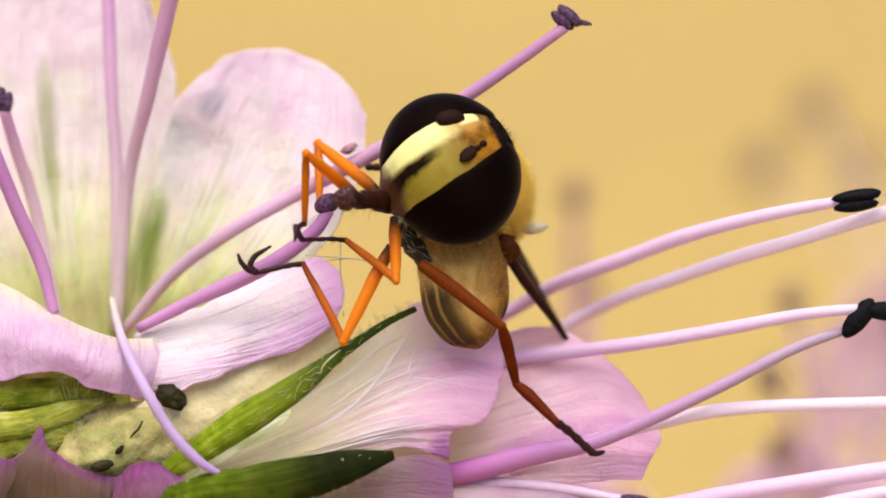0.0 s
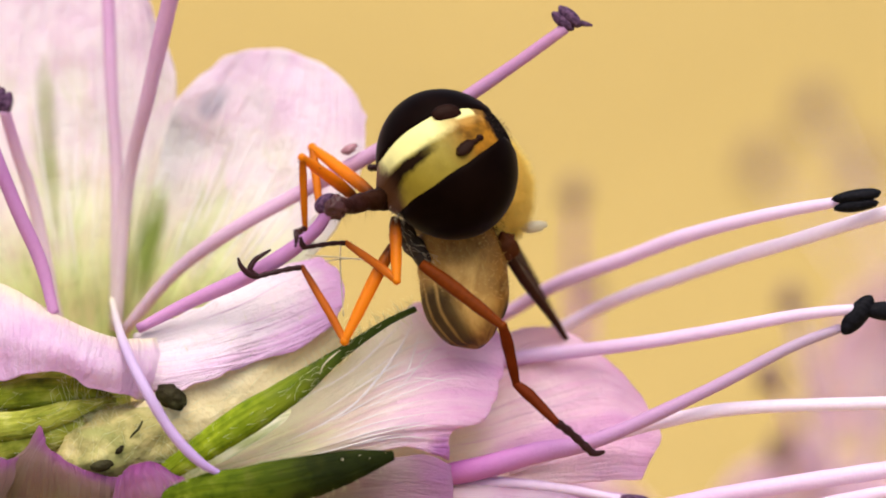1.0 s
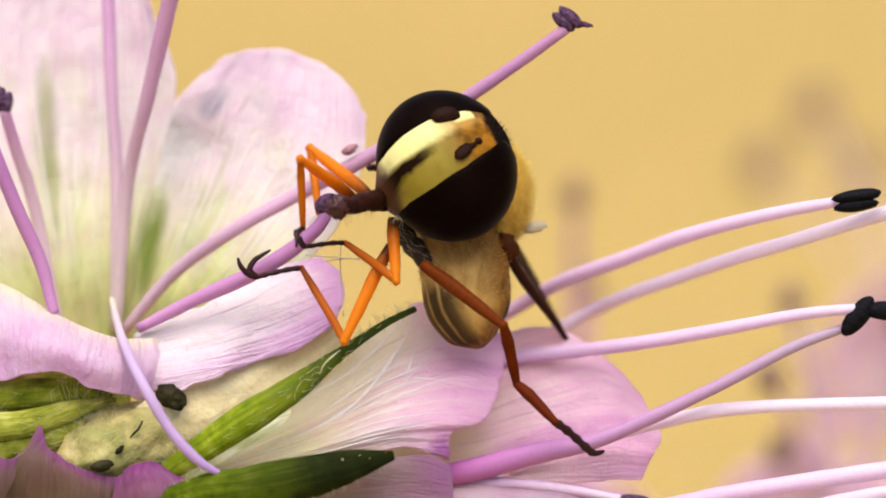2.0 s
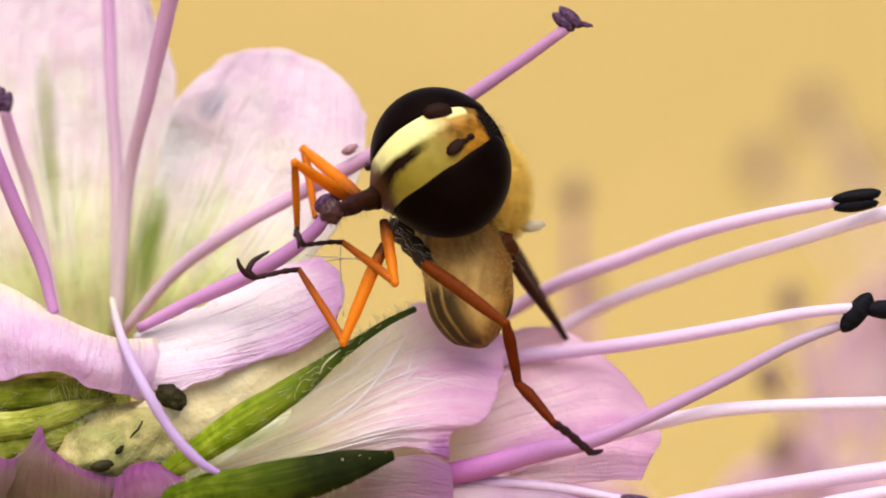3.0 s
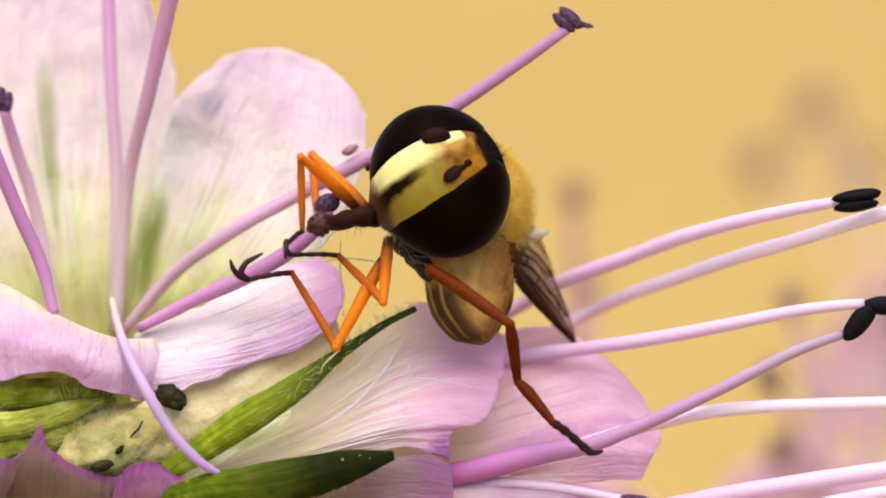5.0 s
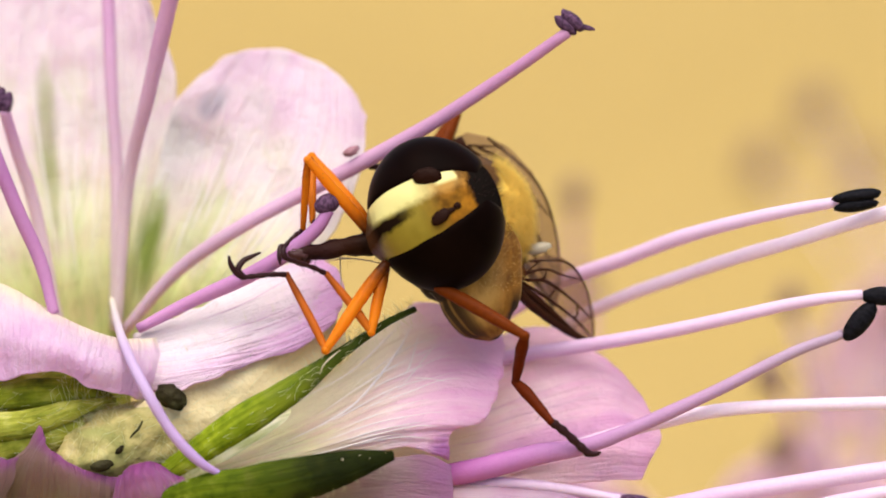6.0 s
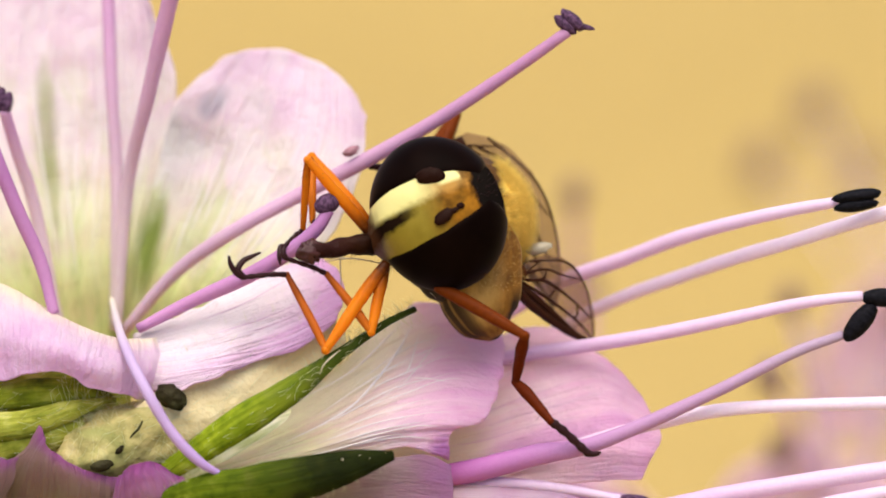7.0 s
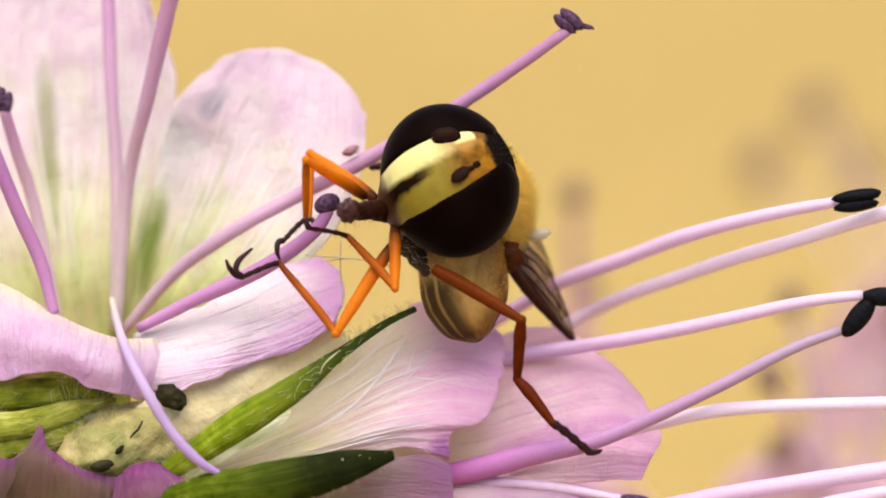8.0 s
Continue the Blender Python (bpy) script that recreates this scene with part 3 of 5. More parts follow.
open_flower = thing("phacelia_flower", place(210, 640, 2.6), "open pale lilac bell flower with a greenish throat", "flower", "flowers of the plant")
petal(sheet([
    [(60, 610, 3.64), (-30, 470, 3.36), (-80, 300, 3.86), (-80, 120, 4.36), (-30, -10, 4.84)],
    [(110, 612, 3.88), (80, 450, 3.84), (50, 250, 4.42), (40, 60, 4.84), (50, -120, 5.16)],
    [(160, 612, 4.04), (150, 450, 4.00), (150, 250, 4.58), (150, 60, 5.00), (150, -150, 5.32)],
    [(205, 612, 4.04), (215, 440, 3.92), (240, 250, 4.42), (245, 80, 4.76), (220, -120, 5.08)],
    [(250, 612, 3.96), (270, 430, 3.68), (300, 240, 4.02), (308, 130, 4.28), (262, 10, 4.68)]], seed=1.0, ripple=0.05, ridge=0.006, frill=0.03), M_PETAL, open_flower, 8)
petal(sheet([
    [(225, 612, 3.88), (250, 430, 3.60), (290, 250, 3.94), (318, 170, 3.88), (400, 98, 4.12)],
    [(260, 612, 3.80), (310, 450, 3.60), (380, 300, 3.94), (430, 190, 4.04), (470, 86, 4.20)],
    [(300, 605, 3.56), (390, 480, 3.28), (480, 340, 3.54), (530, 220, 3.80), (545, 102, 4.12)],
    [(330, 590, 3.32), (470, 490, 2.88), (570, 380, 2.98), (615, 260, 3.24), (612, 145, 3.80)],
    [(350, 580, 3.16), (500, 495, 2.72), (585, 415, 2.74), (636, 300, 2.92), (647, 205, 3.40)]], seed=2.0, ripple=0.06, ridge=0.006, frill=0.03), M_PETAL_SIDE, open_flower, 12, M_RIB, 0.018)
petal(sheet([
    [(236, 590, 1.25), (385, 528, 1.4), (500, 472, 1.8), (566, 456, 2.0)],
    [(236, 604, 1.05), (395, 558, 0.9), (530, 505, 1.3), (604, 486, 1.6)],
    [(238, 632, 0.85), (375, 612, 0.4), (520, 567, 0.8), (606, 525, 1.1)],
    [(244, 668, 0.70), (325, 660, 0.1), (468, 628, 0.4), (590, 572, 0.8)],
    [(250, 690, 0.60), (310, 692, 0.0), (415, 652, 0.2), (520, 624, 0.5)]], seed=3.0, ripple=0.16, frill=0.06, ridge=0.012), M_LIP_SIDE, open_flower, 5, M_RIB_LILAC, 0.011)
petal(sheet([
    [(-70, 478, 1.8), (-70, 560, 0.8), (-60, 678, 0.4)],
    [(20, 512, 1.2), (20, 590, 0.1), (15, 672, 0.0)],
    [(105, 562, 0.7), (100, 610, -0.3), (92, 660, -0.3)],
    [(190, 597, 0.5), (185, 645, -0.4), (180, 694, -0.3)],
    [(250, 602, 0.75), (254, 650, 0.22), (244, 706, 0.15)],
    [(306, 592, 1.45), (312, 640, 1.05), (300, 690, 0.95)]], seed=4.0, ripple=0.13, frill=0.09, ridge=0.014), M_LIP, open_flower, 14, M_RIB_LILAC, 0.012)
# the far stamens
stamen(open_flower, [(205, 585, 3.9), (207, 330, 3.9), (197, 150, 3.8), (190, -40, 4.0)], (0.12, 0.11, 0.12), M_FIL_SOFT)
stamen(open_flower, [(205, 585, 3.8), (226, 330, 3.2), (262, 170, 2.2), (310, -40, 1.2)], (0.11, 0.12, 0.16), M_FIL_SOFT)
stamen(open_flower, [(105, 590, 3.4), (62, 370, 3.0), (30, 270, 2.6), (8, 195, 2.2)], (0.12, 0.12, 0.10), M_FIL_SOFT,
       ((6, 178, 2.2), (0.24, 0.15, 0.14), (0.2, -1), M_ANTHER_PURPLE))
stamen(open_flower, [(96, 556, 0.8), (72, 465, 0.8), (30, 370, 0.7), (-15, 260, 0.6)], (0.10, 0.13, 0.13), M_FIL_LILAC)
stamen(open_flower, [(245, 582, 1.0), (340, 533, 0.7), (440, 488, 0.3), (515, 443, 0.1), (560, 405, 0.0), (582, 372, 0.0)],
       (0.09, 0.12, 0.14, 0.14, 0.12, 0.10), M_FIL_LILAC, ((579, 361, 0.0), (0.24, 0.18, 0.17), (0.8, -0.4), M_ANTHER_PURPLE),
       "lilac stamen that the fly clings to", lobes=1)
tall = stamen(open_flower, [(215, 592, 3.6), (310, 481, 2.8), (420, 402, 1.9), (530, 341, 1.8), (640, 282, 1.6), (760, 213, 1.4), (900, 120, 1.1), (1000, 48, 0.9)],
              (0.10, 0.12, 0.13, 0.13, 0.14, 0.13, 0.11, 0.10), M_FIL_TALL, ((1003, 34, 0.9), (0.27, 0.15, 0.15), (0.75, 0.66), M_ANTHER_PURPLE),
              "long lilac stamen behind the fly")
part("tail", blob(place(1030, 40, 0.9), (0.17, 0.05, 0.05), frame_to(RIGHT - UP * 0.25), rough=0.3), M_ANTHER_PURPLE, tall, "pointed end of the pollen sac")
part("bract", blob(place(618, 264, 1.5), (0.14, 0.08, 0.07), frame_to(RIGHT + UP * 0.5), rough=0.5), M_WITHER, tall, "small withered scale")
style = stamen(open_flower, [(206, 600, 4.4), (197, 530, 3.2), (216, 600, 0.4), (250, 675, -1.0), (300, 760, -1.2), (350, 815, -1.2), (394, 842, -1.1)],
               (0.04, 0.05, 0.085, 0.10, 0.10, 0.09, 0.05), M_FIL_NEAR, label="lavender style curling down over the lip")

side_flower = thing("phacelia_flower", place(330, 860, 0.6), "lilac flower seen from the side with long pale stamens", "flower", "flowers of the plant")
front_bm = sheet([
    [(380, 800, 0.8), (560, 680, 1.2), (680, 575, 2.0), (750, 535, 2.8), (850, 570, 3.2)],
    [(380, 812, 0.3), (550, 725, 0.5), (690, 632, 1.2), (800, 597, 2.2), (890, 600, 2.6)],
    [(380, 825, 0.1), (550, 762, 0.0), (690, 700, 0.2), (800, 672, 0.6), (884, 680, 1.0)],
    [(380, 840, 0.1), (550, 795, -0.3), (680, 755, -0.4), (770, 738, -0.4), (855, 744, -0.1)],
    [(380, 848, 0.2), (545, 812, -0.3), (675, 778, -0.4), (745, 768, -0.5), (800, 764, -0.3)],
    [(380, 855, 0.3), (540, 825, -0.2), (670, 795, -0.4), (740, 795, -0.5), (796, 816, -0.3)]], seed=5.0, ripple=0.13, ridge=0.018)
folds = [crest(front_bm, line) for line in (
    ((732, 567), (711, 610), (670, 668), (625, 717), (572, 750), (506, 783)), ((727, 556), (679, 604), (621, 658), (543, 702), (498, 728)),
    ((744, 586), (720, 660), (695, 692), (646, 725)), ((800, 676), (725, 672), (662, 717)), ((770, 610), (735, 655), (705, 690)))]
front = petal(front_bm, M_SIDE_FRONT, side_flower, 11, M_RIB, 0.014, 0.34)
for way, wide in zip(folds, (0.026, 0.018, 0.020, 0.014, 0.012)):
    part("rib", tube(way, (0.004, wide, wide * 0.9, wide * 0.6, 0.004), sides=8, n=40), M_RIB, front)
petal(sheet([
    [(600, 760, 2.4), (750, 680, 2.8), (890, 592, 3.2), (990, 582, 3.2), (1075, 635, 3.0)],
    [(600, 785, 2.0), (790, 730, 2.2), (930, 670, 2.4), (1050, 645, 2.5), (1125, 690, 2.4)],
    [(600, 805, 1.7), (800, 785, 1.7), (950, 745, 1.8), (1080, 720, 1.9), (1166, 755, 1.9)],
    [(600, 825, 1.5), (800, 835, 1.2), (960, 810, 1.2), (1080, 790, 1.3), (1160, 800, 1.5)],
    [(600, 850, 1.4), (780, 880, 1.0), (950, 856, 0.9), (1060, 850, 1.0), (1135, 846, 1.2)]], seed=6.0, ripple=0.14, ridge=0.012, frill=0.04), M_SIDE, side_flower, 6, M_RIB_LILAC, 0.010)
# lowest petal, its shade painted in by the dimmed petal colours
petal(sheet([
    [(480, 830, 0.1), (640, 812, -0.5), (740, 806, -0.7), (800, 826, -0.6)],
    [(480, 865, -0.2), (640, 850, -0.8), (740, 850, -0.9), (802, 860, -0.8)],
    [(480, 920, -0.2), (640, 915, -0.8), (740, 920, -0.9), (800, 930, -0.8)]], seed=7.0, ridge=0.006, ripple=0.12), M_SIDE_SHADED, side_flower)
petal(sheet([
    [(700, 862, 0.7), (860, 846, 0.3), (1000, 860, 0.2), (1140, 876, 0.2)],
    [(700, 885, 0.6), (860, 885, 0.0), (1000, 895, 0.0), (1150, 900, 0.1)],
    [(700, 930, 0.6), (860, 945, 0.0), (1000, 950, 0.0), (1140, 950, 0.1)]], seed=8.0, ridge=0.006, ripple=0.1), M_LIP, side_flower)
part("tube", tube([place(290, 900, 0.7), place(400, 820, 0.6), place(500, 765, 0.8), place(580, 730, 1.2)], (0.35, 0.42, 0.42, 0.15), sides=18), M_TUBE, side_flower, "pale cream flower tube")
stamen(side_flower, [(760, 640, 3.6), (915, 544, 4.4), (1000, 496, 3.9), (1100, 460, 3.2), (1200, 422, 2.4), (1300, 394, 1.6), (1400, 372, 0.9), (1480, 358, 0.4)], (0.12, 0.13, 0.135, 0.135, 0.12, 0.10), M_FIL_PALE,
       ((1518, 355, 0.2), (0.44, 0.16, 0.16), (1, -0.15), M_ANTHER))
stamen(side_flower, [(780, 690, 3.2), (1000, 577, 4.4), (1100, 527, 3.7), (1200, 491, 3.0), (1300, 457, 2.2), (1400, 428, 1.4), (1500, 397, 0.8), (1620, 362, 0.2)], (0.11, 0.12, 0.13, 0.13, 0.13), M_FIL_WHITE)
weighed = stamen(side_flower, [(800, 655, 3.0), (930, 632, 2.6), (1000, 624, 2.3), (1100, 612, 1.8), (1200, 597, 1.4), (1300, 579, 0.9), (1400, 560, 0.5), (1480, 550, 0.1), (1530, 547, 0.1)], (0.13, 0.13, 0.125, 0.12, 0.105, 0.09), M_FIL_PALE,
                 ((1565, 551, 0.1), (0.38, 0.17, 0.16), (1, 0.05), M_ANTHER), "pale stamen shaken by the fly", lobes=1)
perch = stamen(side_flower, [(720, 850, 0.6), (830, 834, 0.2), (950, 803, 0.0), (1060, 780, 0.1), (1250, 696, 0.2), (1400, 620, 0.2), (1490, 586, 0.2)], (0.19, 0.21, 0.19, 0.135, 0.115, 0.10, 0.085), M_FIL_PERCH,
               ((1520, 563, 0.1), (0.43, 0.19, 0.17), (0.62, -0.78), M_ANTHER), "lilac stamen under the fly's hind foot", lobes=1)
stamen(side_flower, [(900, 830, 1.0), (1050, 780, 0.8), (1180, 745, 0.6), (1320, 722, 0.5), (1620, 712, 0.4)], (0.11, 0.12, 0.12, 0.12, 0.12), M_FIL_WHITE)
stamen(side_flower, [(1000, 936, 0.6), (1210, 890, 0.4), (1300, 873, 0.35), (1400, 857, 0.3), (1568, 832, 0.2), (1620, 824, 0.2)], (0.14, 0.16, 0.16, 0.15), M_FIL_PALE)
stamen(side_flower, [(1200, 960, 0.4), (1400, 905, 0.2), (1620, 862, 0.1)], (0.12, 0.13, 0.12), M_FIL_PALE)

stamen(side_flower, [(790, 856, 0.5), (900, 855, 0.2), (1000, 866, 0.1), (1098, 883, 0.1)], (0.10, 0.10, 0.09, 0.07), M_FIL_PALE,
       ((1124, 887, 0.1), (0.28, 0.09, 0.09), (1, 0.1), M_ANTHER_PURPLE))

rng = random.Random(4)


def sepal(owner, points, radii, mat, fuzz=150, flat=0.5, length=0.30, label="", combed=True):
    bm = tube([place(*q) for q in points], radii, sides=12, n=26, flat=flat)
    bmesh.ops.recalc_face_normals(bm, faces=bm.faces)
    bm.normal_update()
    roots = skin_roots(bm, fuzz, rng, lambda f: -0.45 < f.normal.dot(AWAY) < 0.45)
    flow = (place(*points[-1]) - place(*points[0])).normalized()
    down = lying(bm, int(fuzz * 0.3), rng, flow, length * 0.9) if combed else bmesh.new()
    ob = part("sepal", bm, mat, owner, label)
    part("hair", hairs(roots, length, 0.0042, rng, down, bend=0.4), M_HAIR, ob, "fine pale bristles", kind="stuff")
    return ob


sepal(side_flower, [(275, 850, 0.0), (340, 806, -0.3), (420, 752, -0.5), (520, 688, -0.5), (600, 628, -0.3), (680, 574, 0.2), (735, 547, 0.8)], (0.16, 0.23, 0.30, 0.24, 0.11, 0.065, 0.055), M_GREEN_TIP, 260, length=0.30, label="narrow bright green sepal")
part("bristle", tube([place(566, 662, -0.75), place(573, 646, -0.8), place(586, 633, -0.75), place(602, 620, -0.6)], (0.008, 0.016, 0.016, 0.006), sides=7, n=16), M_SCALE, side_flower, "curled white bristle")
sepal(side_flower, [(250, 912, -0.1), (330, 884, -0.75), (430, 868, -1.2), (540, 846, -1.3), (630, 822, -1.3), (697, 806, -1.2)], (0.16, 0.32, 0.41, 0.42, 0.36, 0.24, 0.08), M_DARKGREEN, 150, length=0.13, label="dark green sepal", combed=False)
# drops along the sepal edge, their glints painted as solid white
for u, v, r in ((606, 813, 0.018), (637, 806, 0.011), (571, 824, 0.012), (655, 811, 0.009), (683, 801, 0.010), (520, 833, 0.012)):
    part("dew_drop", blob(place(u, v, -1.47), (r, r * 0.8, r), seg=10, rings=7), M_SCALE, side_flower, "tiny pale drop")
sepal(open_flower, [(-60, 720, 1.4), (40, 710, 1.3), (140, 705, 1.2), (205, 710, 1.1)], (0.85, 0.85, 0.6, 0.1), M_LEAF, 90, length=0.5)
sepal(open_flower, [(-40, 708, 0.30), (60, 696, 0.30), (140, 695, 0.32), (205, 708, 0.35)], (0.2, 0.26, 0.24, 0.05), M_MOSS, 70)
sepal(open_flower, [(-50, 758, 0.2), (40, 752, 0.1), (120, 728, 0.15), (198, 706, 0.3)], (0.26, 0.26, 0.20, 0.04), M_LEAF, 90, length=0.6)
sepal(open_flower, [(-30, 795, 0.4), (30, 776, 0.3), (90, 762, 0.3), (150, 752, 0.35)], (0.40, 0.42, 0.36, 0.20), M_LEAF, 90, length=0.6)
part("sepal", blob(place(303, 703, -0.12), (0.30, 0.2, 0.26), frame_to(RIGHT - UP * 0.6), rough=0.22, seed=5, seg=28, rings=20), M_TIP, open_flower, "dark withered sepal tip")

bud = thing("phacelia_bud", place(180, 870, 1.0), "pale hairy green bud with dark tips", "bud")
bm = blob(place(215, 795, 0.6), (1.35, 0.75, 0.95), frame_to(RIGHT + UP * 0.35), rough=0.14, seg=36, rings=24)
bm.normal_update()
roots = skin_roots(bm, 300, rng, lambda f: -0.5 < f.normal.dot(AWAY) < 0.4)
down = lying(bm, 120, rng, RIGHT * 0.8 + UP * 0.55, 0.5)
budskin = part("calyx", bm, M_DOWN, bud)
part("hair", hairs(roots, 0.5, 0.003, rng, down), M_HAIR, budskin, "fine pale bristles", kind="stuff")
part("tip", blob(place(180, 825, -0.55), (0.20, 0.10, 0.10), frame_to(RIGHT + UP * 0.2), rough=0.25), M_TIP, bud, "dark withered tip")
part("tip", tube([place(252, 745, -0.28), place(246, 758, -0.34), place(236, 768, -0.36), place(230, 776, -0.36)], (0.012, 0.022, 0.02, 0.008), sides=7, n=12), M_TIP, bud, "dark withered tip")
part("tip", blob(place(212, 797, -0.45), (0.09, 0.05, 0.05), frame_to(RIGHT + UP), rough=0.5), M_TIP, bud, "dark withered tip")
bm = blob(place(394, 700, 0.75), (2.40, 0.74, 0.42), frame_to(RIGHT + UP * 0.55 + AWAY * 0.28), rough=0.18, seg=36, rings=24)
bm.normal_update()
roots = skin_roots(bm, 300, rng, lambda f: -0.5 < f.normal.dot(AWAY) < 0.4)
down = lying(bm, 120, rng, RIGHT * 0.8 + UP * 0.5, 0.6)
cream = thing("phacelia_bud", place(300, 800, 2.2), "cream downy bud behind the open flower", "bud")
budskin = part("calyx", bm, M_CREAM, cream)
part("hair", hairs(roots, 0.6, 0.0035, rng, down), M_HAIR, budskin, "fine pale bristles", kind="stuff")

low_flower = thing("phacelia_flower", place(120, 960, 0.4), "dusky purple flower below the open one", "flower", "flowers of the plant")
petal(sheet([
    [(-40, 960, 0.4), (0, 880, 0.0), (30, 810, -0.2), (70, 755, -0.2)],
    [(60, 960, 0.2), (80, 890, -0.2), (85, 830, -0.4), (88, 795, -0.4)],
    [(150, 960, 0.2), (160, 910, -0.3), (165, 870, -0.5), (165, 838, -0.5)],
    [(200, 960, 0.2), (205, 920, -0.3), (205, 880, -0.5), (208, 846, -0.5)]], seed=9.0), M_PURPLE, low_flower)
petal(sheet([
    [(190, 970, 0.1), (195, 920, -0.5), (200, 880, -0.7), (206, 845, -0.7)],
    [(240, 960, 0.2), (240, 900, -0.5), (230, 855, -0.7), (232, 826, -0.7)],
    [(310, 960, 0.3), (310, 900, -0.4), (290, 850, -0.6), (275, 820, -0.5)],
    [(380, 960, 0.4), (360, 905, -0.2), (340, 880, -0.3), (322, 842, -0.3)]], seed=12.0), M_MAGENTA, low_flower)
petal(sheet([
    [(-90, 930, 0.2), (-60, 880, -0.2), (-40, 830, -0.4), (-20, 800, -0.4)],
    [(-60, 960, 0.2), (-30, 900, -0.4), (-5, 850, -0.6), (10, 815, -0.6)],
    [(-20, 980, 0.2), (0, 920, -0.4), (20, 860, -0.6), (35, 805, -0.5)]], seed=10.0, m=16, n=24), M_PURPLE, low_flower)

web = thing("spider_thread", place(572, 458, 0.6), "fine white threads between petal and sepal", "thread")
for a, b, c in (((540, 452, 0.8), (600, 456, 0.5), (660, 462, 0.4)), ((603, 425, 0.6), (602, 470, 0.5), (608, 560, 0.3)), ((575, 463, 0.7), (625, 458, 0.4), (690, 470, 0.4))):
    part("strand", tube([place(*a), place(*b), place(*c)], (0.012, 0.014, 0.010), sides=5, n=14), M_SCALE, web)

# the plant that carries them, down to the ground
fork = place(150, 1100, 1.9)
foot = Vector((fork.x - 0.01, fork.y + 0.02, 0.0))
plant = thing("phacelia_plant", foot, "hairy green stalk rising from the ground to the flowers", "plant")
part("stalk", tube([foot.lerp(fork, k / 5) + RIGHT * (0.002 * math.sin(k * 1.3)) for k in range(6)], (1.5, 1.3, 1.1, 0.9, 0.7), sides=14, n=60), M_GREEN, plant)
for way, thick in ((((140, 960, 2.2), (180, 800, 2.7), (205, 650, 2.7)), 0.40), (((230, 960, 1.2), (300, 890, 0.7)), 0.45),
                   (((140, 1020, 1.0), (130, 950, 0.4)), 0.35), (((240, 920, 2.2), (310, 780, 2.3)), 0.35), (((170, 960, 1.5), (180, 860, 1.0)), 0.3)):
    part("branch", tube([fork, *(place(*q) for q in way)], (0.6, thick, thick * 0.9), n=18), M_GREEN, plant)


# ---- far flowers of the next plant ----
def far_flower(base, petals, stamens, label, big=1.0, slim=1.0, rod=M_FIL_PALE):
    ob = thing("phacelia_flower", place(*base), label, "flower", "flowers of the next plant")
    for k, (u, v, d) in enumerate(petals):
        b = base
        mid = ((b[0] + u) / 2, (b[1] + v) / 2, (b[2] + d) / 2)
        px, py = -(v - b[1]), u - b[0]
        ln = math.hypot(px, py)
        px, py = px / ln, py / ln
        w = 150
        part("petal", sheet([
            [b, (mid[0] - px * w * 0.8, mid[1] - py * w * 0.8, mid[2] - 0.5), (u - px * w, v - py * w, d)],
            [b, (mid[0], mid[1], mid[2] + 0.6), (u + (u - b[0]) * 0.2, v + (v - b[1]) * 0.2, d)],
            [b, (mid[0] + px * w * 0.8, mid[1] + py * w * 0.8, mid[2] - 0.5), (u + px * w, v + py * w, d)]], n=18, m=12, seed=k + base[0]), M_FAR, ob)
    for u, v, d in stamens:
        mid = (base[0] * 0.45 + u * 0.55, base[1] * 0.45 + v * 0.55 - 25, base[2] * 0.5 + d * 0.5)
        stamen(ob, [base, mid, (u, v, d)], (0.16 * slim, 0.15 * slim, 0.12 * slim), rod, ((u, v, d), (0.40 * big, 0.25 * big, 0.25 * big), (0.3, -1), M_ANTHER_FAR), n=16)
    low = place(base[0] + 120, base[1] + 500, base[2] + 4)
    low.z = 0.0
    low.y += 0.02
    st = thing("phacelia_plant", low, "green stalk of the next plant, rising from the ground", "plant")
    near_top = place(base[0] + 60, base[1] + 250, base[2] + 2)
    part("stalk", tube([low.lerp(near_top, k / 4) for k in range(5)], (1.4, 1.2, 0.9, 0.7), n=30), M_GREEN, st)
    part("branch", tube([near_top, place(base[0] + 20, base[1] + 110, base[2] + 0.6), place(*base)], (0.7, 0.5, 0.4), n=12), M_GREEN, st)


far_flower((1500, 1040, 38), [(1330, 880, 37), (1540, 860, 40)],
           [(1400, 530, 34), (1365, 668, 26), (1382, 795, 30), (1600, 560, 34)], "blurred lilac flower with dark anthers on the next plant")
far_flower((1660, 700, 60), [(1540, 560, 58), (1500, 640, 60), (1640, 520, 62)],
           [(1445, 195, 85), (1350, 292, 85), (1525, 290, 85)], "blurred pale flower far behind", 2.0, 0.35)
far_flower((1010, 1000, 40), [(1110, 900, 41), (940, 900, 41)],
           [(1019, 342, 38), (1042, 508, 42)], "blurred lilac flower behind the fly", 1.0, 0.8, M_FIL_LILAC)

# ---- the fly ----
TIMES = (0, 0.5, 1.0, 1.5, 3.0, 3.5, 4.0, 4.5, 4.7, 5.8, 6.0, 6.5, 7.0, 7.5, 8.0)
HEAD_U = (0, -2, -6, -5, -17, -33, -7, -19, -17, -25, -25, -27, -21, -18, -1)
HEAD_V = (0, -4, -8, -3, -11, -3, 19, 19, 14, 78, 80, 80, 80, 47, 21)
HEAD_ROLL = (30.2, 30.7, 31.3, 29.7, 30.0, 28.9, 28.0, 28.3, 28.6, 22.8, 22.8, 23.1, 22.4, 22.3, 24.1)
HEAD_YAW = (-19.0, -19.5, -19.7, -18.9, -20.8, -21.4, -17.3, -18.3, -18.0, -11.0, -11.0, -11.7, -10.9, -14.0, -15.8)
